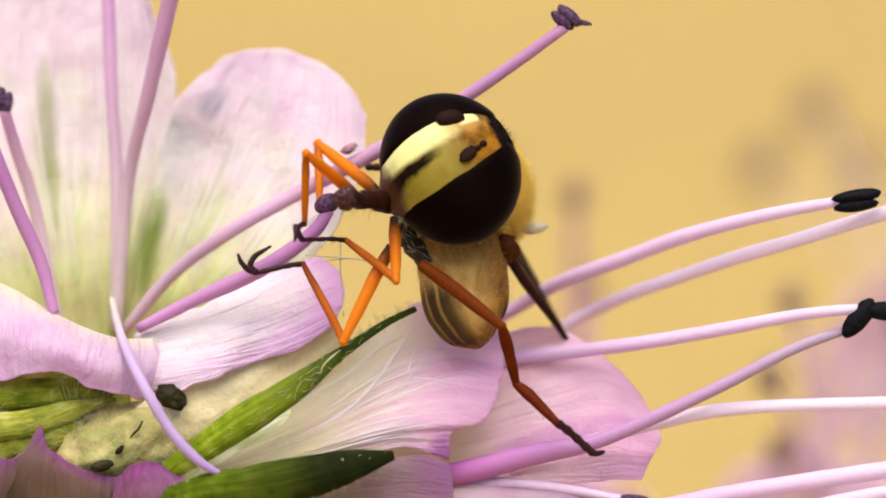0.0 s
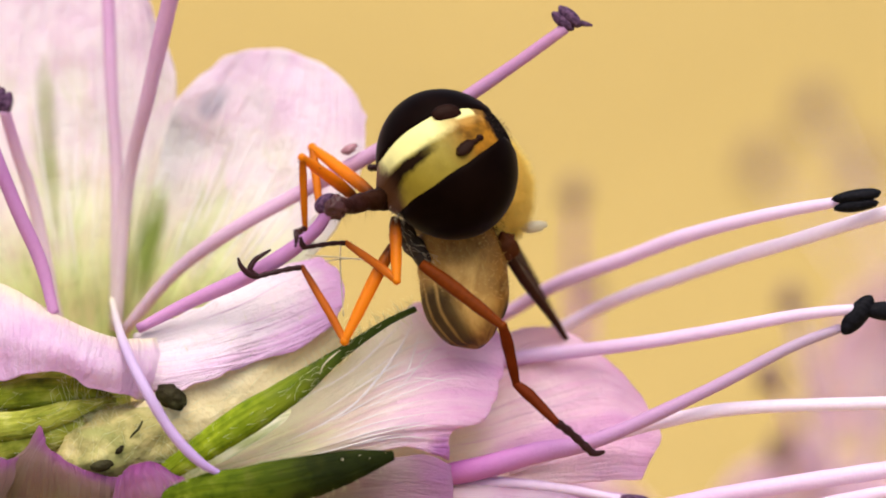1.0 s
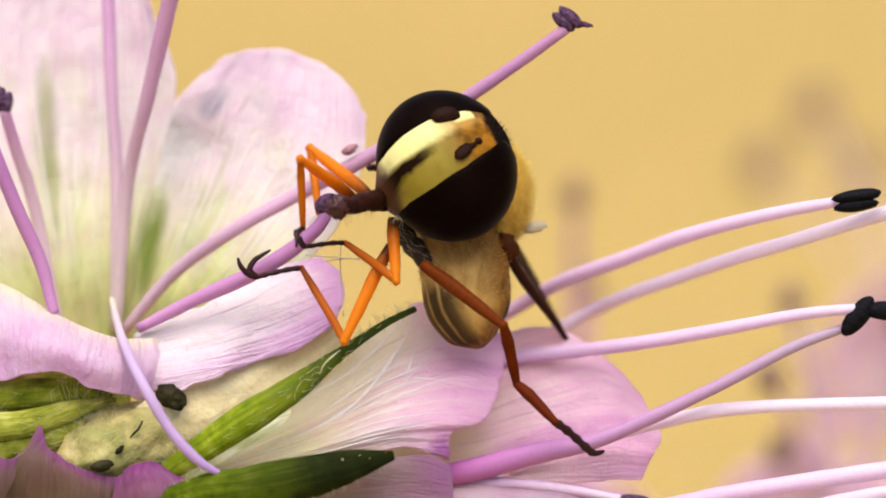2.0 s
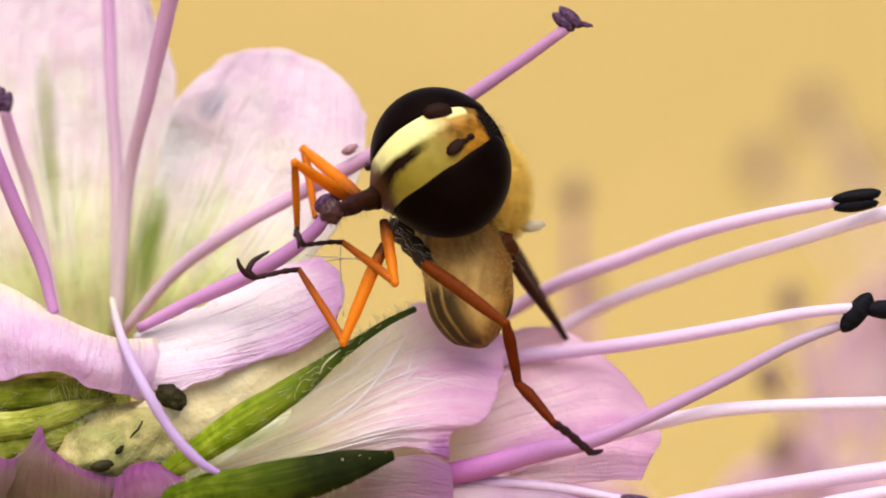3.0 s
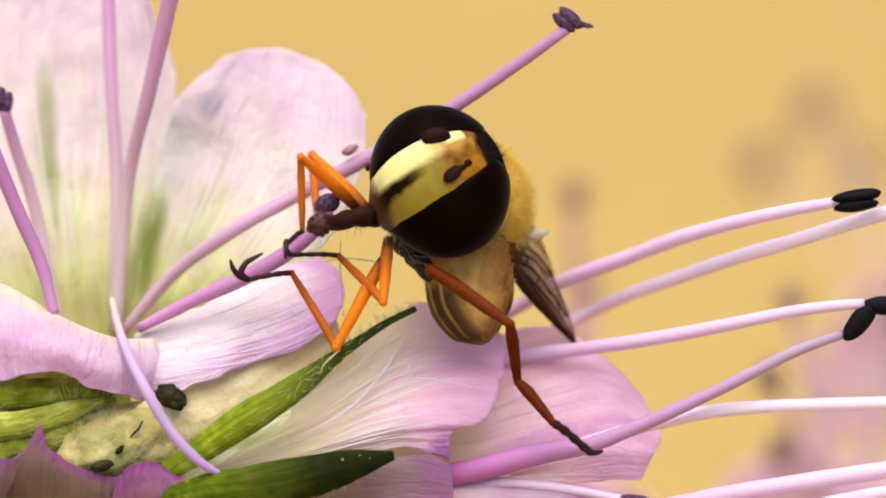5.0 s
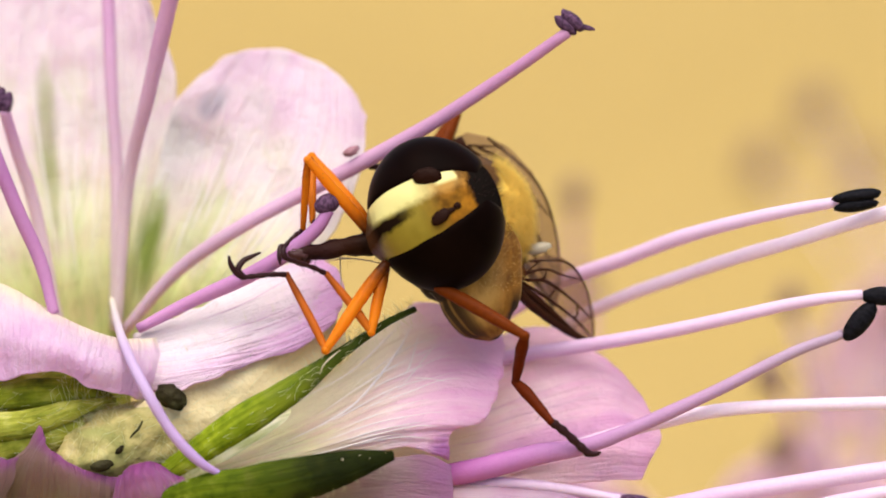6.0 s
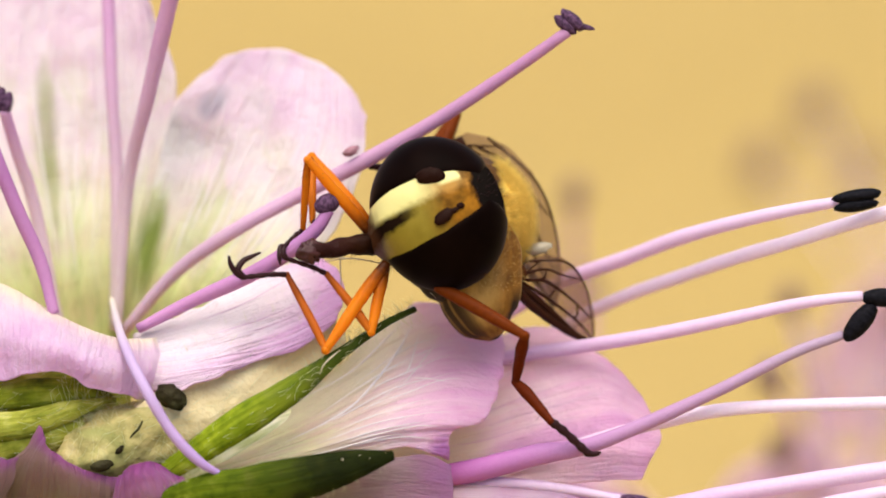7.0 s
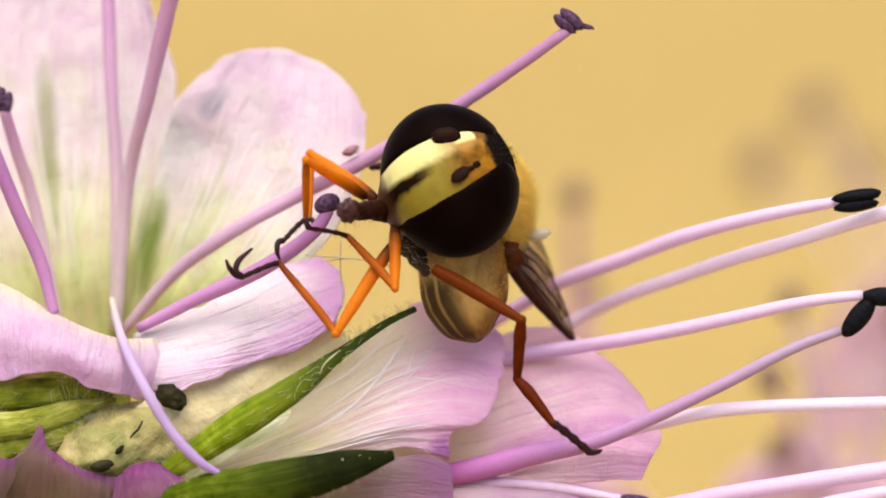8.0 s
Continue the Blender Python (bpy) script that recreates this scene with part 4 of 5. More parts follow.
HEAD_NOD = (10.7, 9.7, 9.8, 11.2, 13.0, 15.0, 15.0, 14.8, 15.0, 28.5, 29.0, 31.6, 28.2, 26.7, 21.0)
SINK = (0, 0, 0, 0, 0, 0.08, 0.25, 0.33, 0.33, 0.98, 1, 1, 1, 0.7, 0.5)       # 0: reared up, 1: bent down over the stamen
STEPS = [i / 10 for i in range(81)]


def over(t, values, times=TIMES):
    """A smooth line through values at times."""
    k = max(i for i in range(len(times) - 1) if times[i] <= t + 1e-9)

    def slope(i):
        a, b = max(i - 1, 0), min(i + 1, len(times) - 1)
        if 0 < i < len(times) - 1 and (values[i] - values[a]) * (values[b] - values[i]) <= 0:
            return 0.0
        return (values[b] - values[a]) / (times[b] - times[a])
    h = times[k + 1] - times[k]
    x = (t - times[k]) / h
    return ((2 * x ** 3 - 3 * x * x + 1) * values[k] + (x ** 3 - 2 * x * x + x) * h * slope(k)
            + (3 * x * x - 2 * x ** 3) * values[k + 1] + (x ** 3 - x * x) * h * slope(k + 1))


def mixed(a, b, w):
    return tuple(x + (y - x) * w for x, y in zip(a, b))


BODY = (828, 335, 1.7)
fly = thing("hoverfly", place(*BODY), "yellow and black hoverfly with orange legs, clinging to a stamen", "hoverfly")


def root_at(t):
    w = over(t, SINK)
    du, dv = over(t, HEAD_U), over(t, HEAD_V)
    q = place(BODY[0] + 0.25 * du + 8 * w, BODY[1] + 0.35 * dv + 16 * w, BODY[2])
    return Matrix.Translation(q) @ Matrix.Rotation(radians(-4 * w), 4, AWAY)


# thorax, belly and fuzz
bm = blob(place(822, 345, 1.7), (1.12, 1.25, 1.18), rough=0.04, seg=36, rings=24)
bm.normal_update()
gold = skin_roots(bm, 5000, rng, lambda f: f.normal.dot(RIGHT) > 0.42 + 0.35 * rng.random())
thorax = part("thorax", bm, M_THORAX, fly, "dark thorax with golden downy sides")
part("fuzz", hairs(gold, 0.21, 0.0045, rng, bend=1.0), M_FUZZ, thorax, "golden down", kind="stuff")
bm = tube([place(800, 400, 0.9), place(818, 470, 0.9), place(824, 530, 0.8), place(833, 575, 0.8), place(842, 600, 0.85), place(847, 615, 0.9)], (0.6, 0.83, 0.80, 0.63, 0.38, 0.10), sides=26, n=44, flat=0.65)
bm.normal_update()
bmesh.ops.recalc_face_normals(bm, faces=bm.faces)
pale = skin_roots(bm, 500, rng, lambda f: f.calc_center_median().z > place(0, 500, 1.3).z and f.normal.dot(AWAY) < 0.3)
belly = part("abdomen", bm, M_BELLY, fly, "tan underside with dark bands at the flank")
part("fuzz", hairs(pale, 0.10, 0.0035, rng), M_FUZZ_PALE, belly, "cream down", kind="stuff")
part("calypter", blob(place(945, 405, 1.7), (0.24, 0.10, 0.08), frame_to(RIGHT + UP * 0.15), rough=0.3), M_SCALE, fly, "white scale at the wing root")
part("wing_root", blob(place(897, 442, 0.9), (0.22, 0.18, 0.26), rough=0.4), M_JOINT, fly, "dark brown wing joint")
for u, v, a in ((715, 415, 0.24), (735, 440, 0.22), (755, 462, 0.22)):
    joint = part("coxa", blob(place(u, v, 0.7), (a * 1.25, a * 0.85, a * 0.8), frame_to(RIGHT - UP), rough=0.14, seed=u, seg=24, rings=16), M_COXA, fly, "grey leg joint")
    whisk = [(place(u + rng.uniform(-16, 14), v + rng.uniform(-16, 14), 0.45), (RIGHT - UP * 0.8 - AWAY * 0.3).normalized()) for _ in range(10)]
    part("hair", hairs(whisk, 0.22, 0.0045, rng), M_SCALE, joint, "pale bristles", kind="stuff")

# head, built about its own middle: x across the eyes, -y the face, z the crown
HX, HY, HZ = 1.37, 1.08, 1.20


def shell(s, phi, grow):
    rho = math.sqrt(max(0.0, 1 - s * s))
    g = 1 + grow
    return Vector((HX * s * g, -HY * rho * math.cos(phi) * g, HZ * rho * math.sin(phi) * g)) * MM


def eye_edge(phi, sign):
    """How far across the face an eye begins, as a share of the half width."""
    deg = math.degrees(phi)
    inner = 0.10 * math.exp(-((deg + 68) / 32) ** 2) if sign > 0 else 0.0
    return float(np.interp(deg, (-180, -120, -85, -55, -10, 25, 55, 80, 110, 180), (0.50, 0.42, 0.28, 0.33, 0.37, 0.35, 0.25, 0.13, 0.30, 0.50))) - inner


def head_mesh():
    bm = bmesh.new()
    rows = []
    for i in range(72):
        phi = -math.pi + 2 * math.pi * i / 72
        low, high = -eye_edge(phi, -1) - 0.07, eye_edge(phi, 1) + 0.07
        row = []
        for j in range(25):
            s = low + (high - low) * j / 24
            deg = math.degrees(phi)
            grow = 0.075 * math.exp(-((deg + 26) / 17) ** 2 - (s / 0.2) ** 2)
            grow += 0.16 * math.exp(-((deg + 68) / 16) ** 2 - (s / 0.28) ** 2)
            grow += 0.03 * math.exp(-((deg - 35) / 18) ** 2 - (s / 0.25) ** 2)
            row.append(bm.verts.new(shell(s, phi, grow)))
        rows.append(row)
    for i in range(72):
        a, b = rows[i], rows[(i + 1) % 72]
        for j in range(24):
            bm.faces.new((a[j], a[j + 1], b[j + 1], b[j]))
    return bm


def eye_mesh(sign):
    bm = bmesh.new()
    rows = []
    for i in range(72):
        phi = -math.pi + 2 * math.pi * i / 72
        e = eye_edge(phi, sign)
        row = []
        for j in range(22):
            f = j / 21
            s = e + (1 - e) * (1 - (1 - f) ** 1.5) * 0.9995
            lift = -0.05 + 0.075 * min(1.0, f / 0.09) ** 0.5
            row.append(bm.verts.new(shell(sign * s, phi, lift)))
        rows.append(row)
    for i in range(72):
        a, b = rows[i], rows[(i + 1) % 72]
        for j in range(21):
            bm.faces.new((a[j], a[j + 1], b[j + 1], b[j]))
    bm.faces.new([r[-1] for r in rows])
    return bm


HEAD = (797, 299, 0.0)
head = part("head", head_mesh(), M_FACE, fly, "glossy yellow face with a black middle stripe", origin=(0, 0, 0))
ORIGIN[head.name] = Vector()
for sign in (-1, 1):
    part("eye", eye_mesh(sign), M_EYE, head, "large glossy dark brown compound eye")
    bm = bmesh.new()
    s, high, size = (0.21, 29, (0.20, 0.125, 0.06)) if sign > 0 else (-0.33, 32, (0.26, 0.16, 0.07))
    blob(shell(s, radians(high), 0.02), size, frame_to(Vector((sign * 0.25, -0.3, -0.6)), Vector((0, -1, 0))), rough=0.1, bm=bm)
    if sign > 0:
        blob(shell(s - 0.02, radians(high + 10), 0.02), (0.10, 0.05, 0.04), frame_to(Vector((sign * 0.1, -0.4, -0.6)), Vector((0, -1, 0))), rough=0.1, bm=bm)
        blob(shell(s - 0.05, radians(high + 17), 0.015), (0.075, 0.06, 0.04), frame_to(Vector((0, -0.4, -0.6)), Vector((0, -1, 0))), rough=0.2, bm=bm)
    part("antenna", bm, M_ANTENNA, head, "short dark antenna")
bm = bmesh.new()
beard = [(Vector((rng.uniform(0.10, 0.42), rng.uniform(-0.45, -0.05), rng.uniform(-1.18, -1.02))) * MM, Vector((0.9, -0.3, -0.5))) for _ in range(60)]
part("tuft", hairs(beard, 0.26, 0.006, rng), M_SCALE, head, "pale tuft under the mouth", kind="stuff")
spots = [(shell(s, phi, 0.0), shell(s, phi, 0.0).normalized()) for s, phi in ((rng.uniform(-0.16, 0.16), radians(rng.uniform(62, 120))) for _ in range(50))]
part("fuzz", hairs(spots, 0.12, 0.005, rng, bm), M_FOOT, head, "dark bristles on the crown", kind="stuff")


def head_at(t):
    q = place(HEAD[0] + over(t, HEAD_U), HEAD[1] + over(t, HEAD_V), HEAD[2])
    a = radians(over(t, HEAD_ROLL))
    z = turned(math.cos(a), math.sin(a), 0)
    x = turned(math.sin(a), -math.cos(a), 0)
    base = Matrix((x, z.cross(x), z)).transposed()
    yaw = Matrix.Rotation(radians(over(t, HEAD_YAW)), 3, "Z")
    nod = Matrix.Rotation(radians(over(t, HEAD_NOD)), 3, "X")
    return Matrix.Translation(q) @ (base @ yaw @ nod).to_4x4()


# snout: a rigid tube from the mouth, and the pad at its end
TIP_U = (612, 600, 596, 600, 588, 562, 578, 570, 575, 530, 532, 540, 550, 602, 616)
TIP_V = (352, 358, 368, 366, 376, 384, 388, 388, 386, 450, 450, 457, 446, 395, 374)
SNOUT_LONG = 1.36
bm = tube([Vector(), Vector((0.5, 0, 0)) * MM, Vector((1.0, 0, 0)) * MM, Vector((SNOUT_LONG, 0, 0)) * MM], (0.22, 0.18, 0.15, 0.17), sides=14, n=20)
for vert in bm.verts:
    k = 1 + 0.35 * noise.noise(vert.co * 4200 + Vector((3, 1, 0)))
    vert.co.y, vert.co.z = vert.co.y * k, vert.co.z * k
snout = part("proboscis", bm, M_SNOUT_TIP, fly, "brown extended mouth tube", origin=(0, 0, 0))
ORIGIN[snout.name] = Vector()
part("hair", hairs([(Vector((rng.uniform(0.2, SNOUT_LONG), 0, 0)) * MM, Vector((0.3, rng.gauss(0, 0.6), -1)).normalized()) for _ in range(40)], 0.34, 0.005, rng), M_FOOT, snout, "dark bristles", kind="stuff")
part("pad", blob(Vector((SNOUT_LONG, 0, 0)) * MM, (0.24, 0.17, 0.20), Matrix.Identity(3), rough=0.45, seg=28, rings=18), M_TONGUE, snout, "reddish brown sponge pad")


def reach_to(q, u, v, length, sign=-1):
    """The pose at q whose x axis leads, over that length in millimetres, towards (u, v)."""
    rel = q - EYE
    d = (rel.dot(AWAY) - REACH) / MM
    flat_way = place(u, v, d) - q
    deep = math.sqrt(max(0.0, (length * MM) ** 2 - flat_way.length_squared))
    way = (place(u, v, d + sign * deep / MM) - q).normalized()
    return Matrix.Translation(q) @ frame_to(way, UP).to_4x4(), q + way * (length * MM)


def mouth_at(t):
    return head_at(t) @ (shell(0, radians(-72), 0.02))


# legs: the joints as (u, v) in eight stances; the first joint has its depth
STANCE_TIMES = (0, 1, 1.5, 3, 3.5, 4, 4.5, 4.7, 5.8, 6.5, 7.1, 7.5, 8)
STANCE = (0, 1, 1, 2, 2, 3, 4, 4, 5, 5, 5, 6, 7)
FRONT = (
    ((674, 347), (561, 253), (566, 368), (586, 380)), ((666, 352), (551, 260), (566, 374), (586, 386)),
    ((647, 360), (536, 263), (558, 384), (574, 394)), ((665, 369), (562, 265), (566, 378), (580, 390)),
    ((656, 374), (551, 272), (563, 388), (578, 398)), ((663, 414), (551, 277), (553, 392), (566, 402)),
    ((659, 368), (549, 270), (562, 398), (574, 408)), ((667, 355), (547, 271), (547, 388), (560, 398)))
FRONT_GRIP = (
    ((634, 352), (543, 273), (539, 397), (524, 405)), ((628, 350), (536, 280), (540, 405), (525, 414)),
    ((622, 357), (523, 289), (526, 405), (524, 416)), ((632, 355), (539, 276), (543, 405), (524, 420)),
    ((625, 358), (531, 278), (535, 410), (512, 428)), ((655, 414), (545, 284), (536, 408), (503, 437)),
    ((640, 362), (546, 284), (550, 400), (508, 436)), ((645, 348), (543, 284), (541, 388), (502, 426)))
MID_HIGH = (
    ((698, 386), (701, 497), (611, 425), (536, 425)), ((699, 387), (702, 497), (612, 430), (540, 438)),
    ((679, 391), (699, 501), (606, 429), (538, 434)), ((693, 406), (693, 518), (615, 437), (535, 440)),
    ((688, 411), (683, 523), (603, 445), (515, 450)), ((683, 470), (657, 588), (578, 485), (505, 457)),
    ((693, 435), (667, 555), (600, 468), (520, 443)), ((699, 398), (699, 510), (615, 418), (547, 404)))
MID_LOW = (
    ((693, 436), (608, 604), (536, 467), (455, 483)), ((695, 436), (610, 603), (535, 473), (455, 490)),
    ((681, 433), (608, 605), (529, 477), (452, 492)), ((688, 443), (603, 610), (528, 477), (447, 492)),
    ((685, 447), (599, 614), (518, 482), (440, 496)), ((685, 465), (577, 619), (508, 486), (432, 491)),
    ((691, 446), (594, 607), (506, 473), (437, 490)), ((697, 432), (595, 590), (493, 465), (430, 490)))
HIND = (
    ((744, 468), (887, 577), (914, 681), (983, 746), (1050, 803)), ((746, 468), (889, 577), (914, 681), (983, 746), (1050, 803)),
    ((750, 468), (894, 573), (917, 680), (979, 748), (1047, 802)), ((752, 466), (898, 570), (917, 678), (979, 748), (1047, 802)),
    ((752, 466), (896, 569), (917, 676), (978, 747), (1047, 802)), ((772, 507), (928, 594), (912, 677), (974, 745), (1042, 804)),
    ((778, 489), (933, 577), (916, 666), (975, 746), (1043, 799)), ((767, 476), (922, 566), (915, 672), (977, 748), (1045, 802)))
FAR = (
    ((800, 330), (790, 240), (735, 300), (651, 296)), ((798, 325), (785, 235), (733, 300), (655, 297)),
    ((780, 320), (770, 240), (715, 300), (650, 296)), ((800, 335), (795, 230), (735, 305), (649, 297)),
    ((792, 335), (785, 230), (725, 305), (650, 297)), ((772, 290), (807, 205), (735, 310), (655, 294)),
    ((795, 285), (822, 194), (740, 300), (655, 293)), ((798, 275), (822, 178), (740, 290), (658, 296)))
CLAW = (((0.15, 0.02, 0.09), (0.25, 0.03, 0.25), (0.27, 0.02, 0.40)), ((0.09, -0.02, 0.14), (-0.02, -0.02, 0.29), (-0.18, 0.0, 0.36), (-0.34, 0.02, 0.42)))
LOOP = (((0.10, 0.02, 0.05), (0.24, 0.06, -0.05), (0.29, 0.05, -0.19)),)
BARB = (((0.06, 0.0, 0.08), (0.07, 0.0, 0.20)),)
TOE = (((0.06, 0.0, 0.04), (0.13, 0.0, 0.11), (0.17, 0.0, 0.17)),)
LEGS = (
    (FRONT, 0.5, (1, -1, -1), (0.125, 0.085, 0.05), (M_THIGH, M_LEG, M_FOOT), ()),
    (FRONT_GRIP, 0.15, (-1, 1, -1), (0.115, 0.075, 0.05), (M_THIGH, M_LEG, M_FOOT), LOOP),
    (MID_HIGH, -0.05, (-1, 1, -1), (0.115, 0.085, 0.05), (M_THIGH, M_SHIN, M_FOOT), BARB),
    (MID_LOW, -0.15, (-1, 1, -1), (0.125, 0.08, 0.055), (M_THIGH, M_SHIN, M_FOOT), CLAW),
    (HIND, -0.3, (-1, 1, -1, 1), (0.135, 0.115, 0.11, 0.085), (M_LEG_MID, M_LEG_RED, M_LEG_RED, M_FOOT), TOE),
    (FAR, 2.2, (1, -1, -1), (0.15, 0.11, 0.08), (M_LEG_MID, M_LEG_MID, M_FOOT), ()),
)
NAMES = ("femur", "tibia", "metatarsus", "tarsus")
limbs = []
for stances, deep, signs, thick, mats, hooks in LEGS:
    chain = []
    count = len(signs)
    for k in range(count):
        ln = 0.0102 * max(math.hypot(q[k + 1][0] - q[k][0], q[k + 1][1] - q[k][1]) for q in stances)
        r = thick[k]
        last = k == count - 1
        ends = [Vector(), Vector((ln * 0.3, 0, 0.02)) * MM, Vector((ln * 0.7, 0, 0.01)) * MM, Vector((ln, 0, 0)) * MM]
        if last:
            # five short joints, each a little wider towards its end
            bm = tube([ends[0], ends[1], ends[2], ends[3]], [r * f for f in (0.75, 1.0, 0.72, 1.0, 0.72, 1.0, 0.72, 1.0, 0.75, 0.9)], sides=10, n=30)
        else:
            bm = tube(ends, (r * 0.7, r, r * 0.85, r * 0.6), sides=12, n=22)
        blob(ends[-1], (r * 0.68,) * 3, Matrix.Identity(3), bm=bm, seg=10, rings=6)
        name = "tarsus" if last else NAMES[k]
        bristle = hairs([(Vector((rng.uniform(0, ln), 0, 0)) * MM, Vector((0.5, rng.gauss(0, 1), rng.gauss(0, 1))).normalized()) for _ in range(40)], r * 1.3 + 0.03, 0.004, rng)
        ob = part(name, bm, mats[k], fly, "dark jointed foot" if last else "", origin=(0, 0, 0))
        part("hair", bristle, M_FOOT, ob, "fine dark bristles", kind="stuff")
        if last:
            ORIGIN[ob.name] = Vector()
            for way in hooks:
                part("claw", tube([ends[-1], *(ends[-1] + Vector(q) * MM for q in way)], (0.06, 0.055, 0.045, 0.02), sides=8, n=18), M_FOOT, ob, "hooked dark claw")
        chain.append((ob, ln, signs[k]))
    limbs.append((deep, stances, chain))


# wings: the root at the origin, x to the tip, y across the blade
def wing(long, wide, label):
    outline = lambda f: wide * float(np.interp(f, (0, 0.08, 0.18, 0.35, 0.55, 0.72, 0.86, 0.95, 1), (0.22, 0.55, 0.82, 1.0, 0.95, 0.78, 0.52, 0.28, 0.03)))
    bm = bmesh.new()
    rows = []
    for i in range(30):
        f = i / 29
        row = []
        for j in range(12):
            g = j / 11
            lead = 0.10 * wide * math.sin(math.pi * f)
            y = lead - g * outline(f)
            z = 0.02 * math.sin(f * 7 + g * 4) + 0.06 * g * g
            row.append(bm.verts.new(Vector((f * long, y, z)) * MM))
        rows.append(row)
    for a, b in zip(rows, rows[1:]):
        for j in range(11):
            bm.faces.new((a[j], a[j + 1], b[j + 1], b[j]))
    ob = part("wing", bm, M_WING, fly, label, origin=(0, 0, 0))
    ORIGIN[ob.name] = Vector()
    lay = lambda f, g: Vector((f * long, 0.10 * wide * math.sin(math.pi * f) - g * outline(f), 0.02 * math.sin(f * 7 + g * 4) + 0.06 * g * g)) * MM
    veins = (((0, 0), (0.3, 0), (0.7, 0), (0.99, 0.3)), ((0.02, 0.12), (0.3, 0.14), (0.65, 0.09), (0.86, 0.03)), ((0.10, 0.26), (0.4, 0.27), (0.75, 0.32), (0.97, 0.5)),
             ((0.14, 0.36), (0.3, 0.50), (0.6, 0.56), (0.85, 0.75)), ((0.10, 0.50), (0.22, 0.70), (0.45, 0.80), (0.6, 0.98)), ((0.38, 0.26), (0.40, 0.40), (0.38, 0.54)),
             ((0.70, 0.32), (0.72, 0.45), (0.66, 0.60)), ((0.22, 0.42), (0.26, 0.58), (0.24, 0.72)), ((0.06, 0.30), (0.10, 0.60), (0.16, 0.95)),
             ((0.08, 0.98), (0.4, 0.99), (0.7, 0.98), (0.97, 0.7)), ((0.04, 0.14), (0.10, 0.30), (0.14, 0.38), (0.22, 0.42)))
    for k, line in enumerate(veins):
        r = 0.11 if k == 0 else 0.075 if k == 1 else 0.034 if k in (2, 3, 10) else 0.026
        part("vein", tube([lay(*q) for q in line], (r, r * 0.8, r * 0.4), sides=6, n=18), M_VEIN, ob)
    return ob


near_wing = wing(2.7, 1.05, "smoky clear wing with dark veins")
far_wing = wing(3.7, 1.0, "smoky clear wing with dark veins")
# root (u, v, d), tip (u, v, d) and the way across the blade (right, up, near), reared up and bent down
WINGS = (
    (near_wing, (893, 440, 1.4), (1012, 612, 3.1), (-0.17, -0.11, 1.0), (902, 500, 0.9), (1036, 600, 2.6), (-0.50, -0.86, 0.1)),
    (far_wing, (893, 432, 2.0), (1009, 608, 5.0), (-0.15, -0.10, 1.0), (808, 246, 2.4), (984, 552, 3.4), (-0.86, -0.50, 0.1)),
)


SPREAD = (0, 0, 0, 0, 0, 0.22, 0.08, 0.08, 0.1, 0.98, 1, 1, 1, 0.97, 0.32)
BELLY_U = (0, 0, 0, 1, 8, 12, 8, 6, 6, 54, 55, 55, 55, 34, 2)
BELLY_V = (0, 0, 0, 0, -1, -1, -3, -3, -4, -14, -14, -14, -14, -15, -11)
BELLY_TURN = (0, 0, 0, 0, 0, 0, 0, 0, 0, 0, 0, 0, 0, 0, 1)
BELLY_YAW = (0, 0, 0, 0, 0, 0, 0, 0, 0, -19, -20, -20, -20, -10, 0)


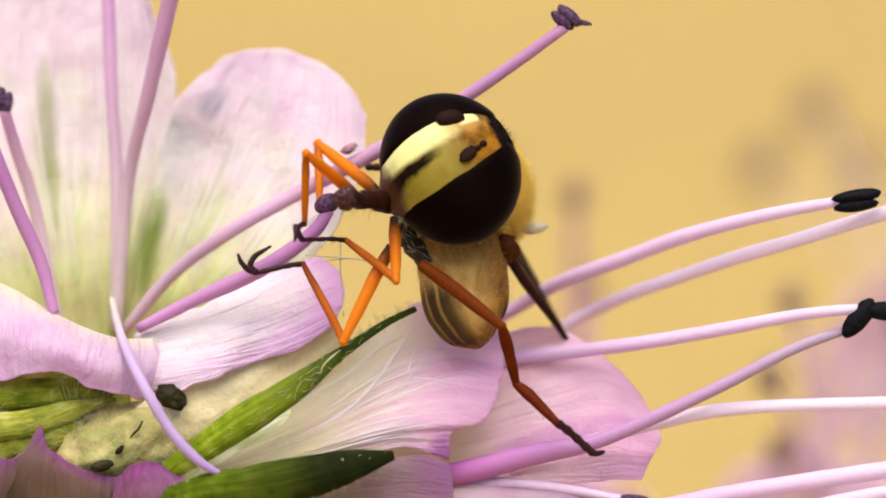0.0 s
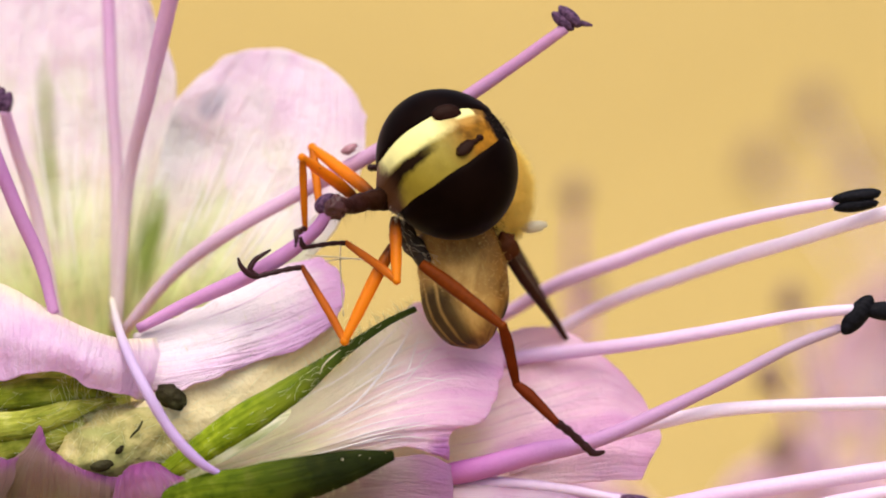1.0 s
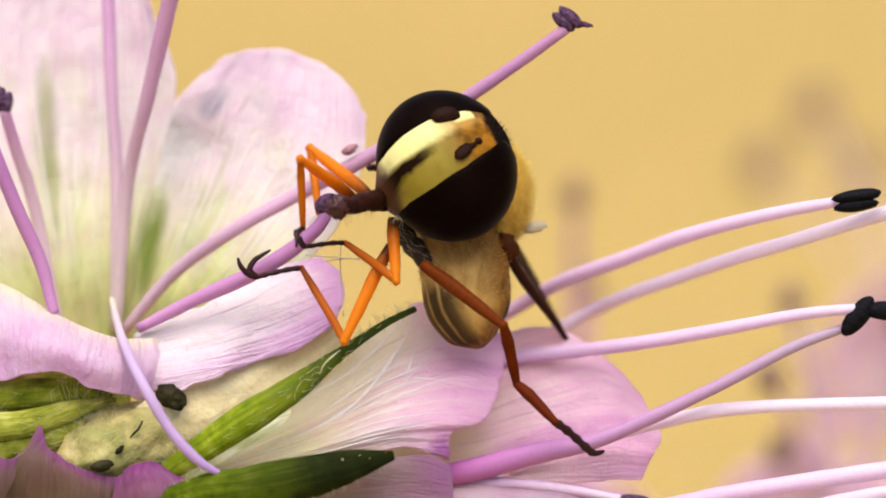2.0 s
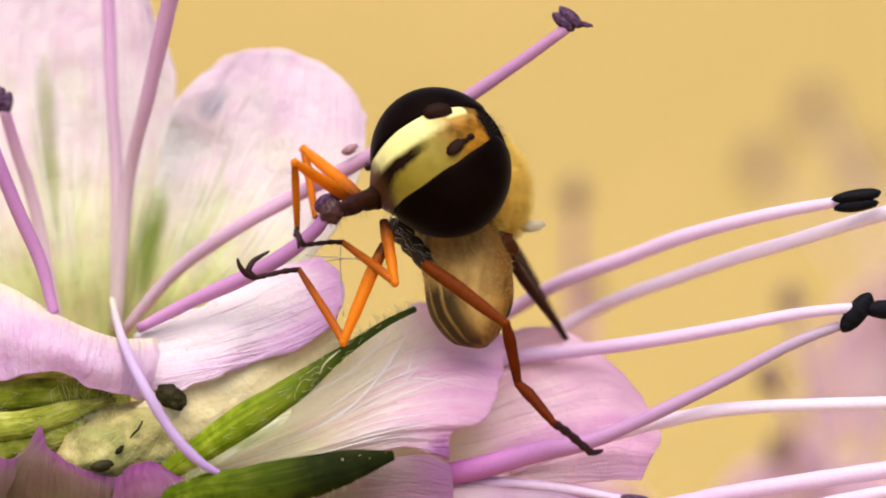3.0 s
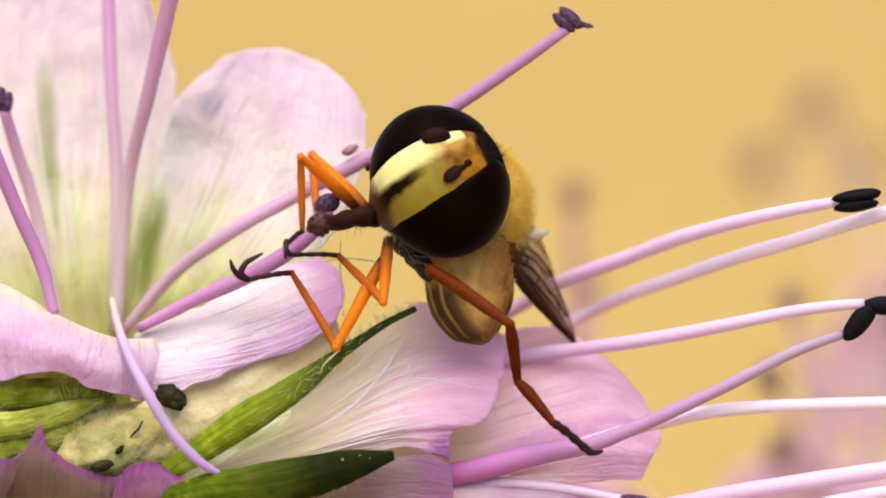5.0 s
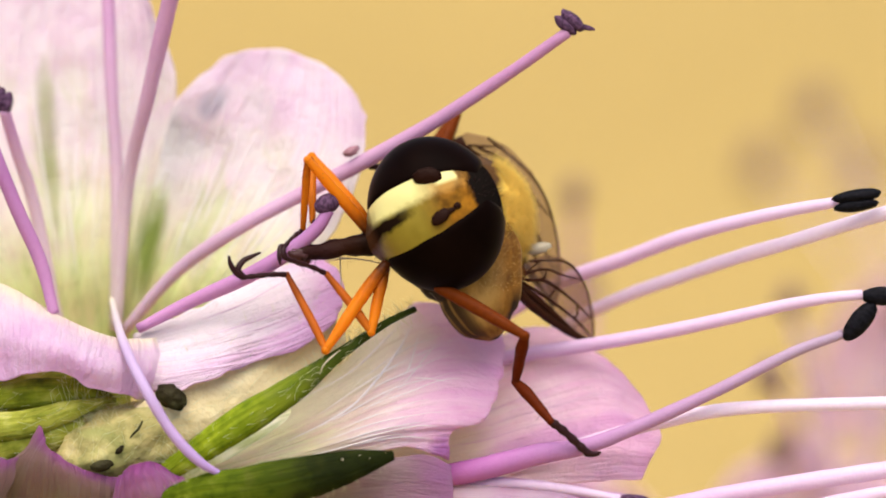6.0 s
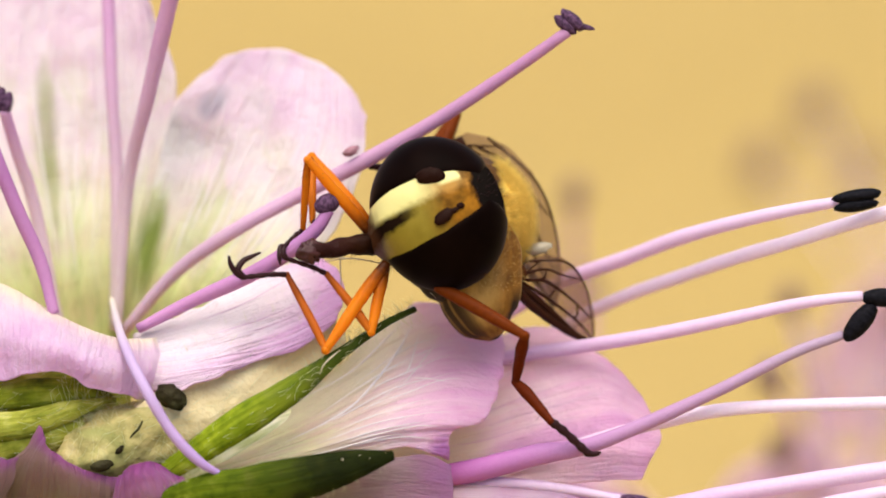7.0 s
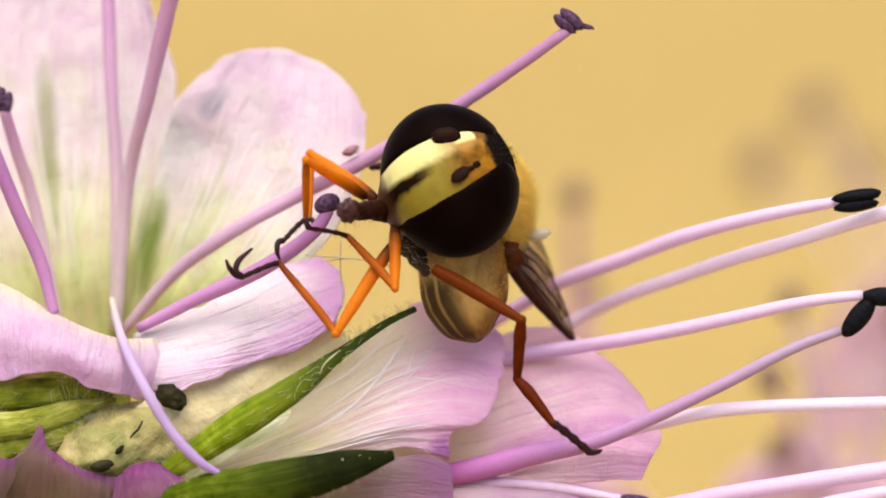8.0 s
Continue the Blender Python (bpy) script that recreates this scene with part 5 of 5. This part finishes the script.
def wing_at(row, t):
    ob, r0, t0, a0, r1, t1, a1 = row
    w = over(t, SPREAD)
    q, tip, across = place(*mixed(r0, r1, w)), place(*mixed(t0, t1, w)), turned(*mixed(a0, a1, w))
    x = (tip - q).normalized()
    y = (across - x * across.dot(x)).normalized()
    return Matrix.Translation(q) @ Matrix((x, y, x.cross(y))).transposed().to_4x4()


def sway(ob, values, axis=AWAY):
    """Swing a rod about its root by small angles in degrees at TIMES."""
    home = ob.matrix_basis.copy()
    walk(ob, [(t, home @ Matrix.Rotation(radians(over(t, values)), 4, axis)) for t in STEPS])


def motions():
    walk(fly, [(t, root_at(t)) for t in STEPS])
    back = {t: root_at(t).inverted() for t in STEPS}
    walk(head, [(t, back[t] @ head_at(t)) for t in STEPS])
    walk(snout, [(t, back[t] @ reach_to(mouth_at(t), over(t, TIP_U), over(t, TIP_V), SNOUT_LONG)[0]) for t in STEPS])
    walk(belly, [(t, back[t] @ Matrix.Translation(place(BODY[0] + over(t, BELLY_U), BODY[1] + over(t, BELLY_V), BODY[2])) @ Matrix.Rotation(radians(over(t, BELLY_TURN)), 4, AWAY) @ Matrix.Rotation(radians(over(t, BELLY_YAW)), 4, UP)) for t in STEPS])
    for row in WINGS:
        walk(row[0], [(t, back[t] @ wing_at(row, t)) for t in STEPS])
    for deep, stances, chain in limbs:
        rows = [[] for _ in chain]
        lines = [[[stances[k][j][axis] for k in STANCE] for axis in (0, 1)] for j in range(len(chain) + 1)]
        for t in STEPS:
            pts = [(over(t, a, STANCE_TIMES), over(t, b, STANCE_TIMES)) for a, b in lines]
            q = place(*pts[0], deep)
            for k, (ob, ln, sign) in enumerate(chain):
                m, q = reach_to(q, *pts[k + 1], ln, sign)
                rows[k].append((t, back[t] @ m))
        for (ob, ln, sign), r in zip(chain, rows):
            walk(ob, r)
    # stamens that give under the fly's weight
    sway(tall, (0, 0.1, 0.1, 0.2, 0.2, 0.23, 0.3, 0.2, 0.2, 0.6, 0.6, 0.8, 0.55, 1.0, 0.45))
    sway(weighed, (0, 0, 0, 0, -0.2, -0.2, -0.2, -0.2, -0.3, -1.9, -2.0, -1.8, -1.8, -2.0, -1.9))
    sway(perch, (0, -0.2, -0.4, -0.1, -0.7, -0.3, 0.4, 0.4, 0.4, 0.4, 0.4, 0.2, 0.5, -0.5, -0.1))


motions()
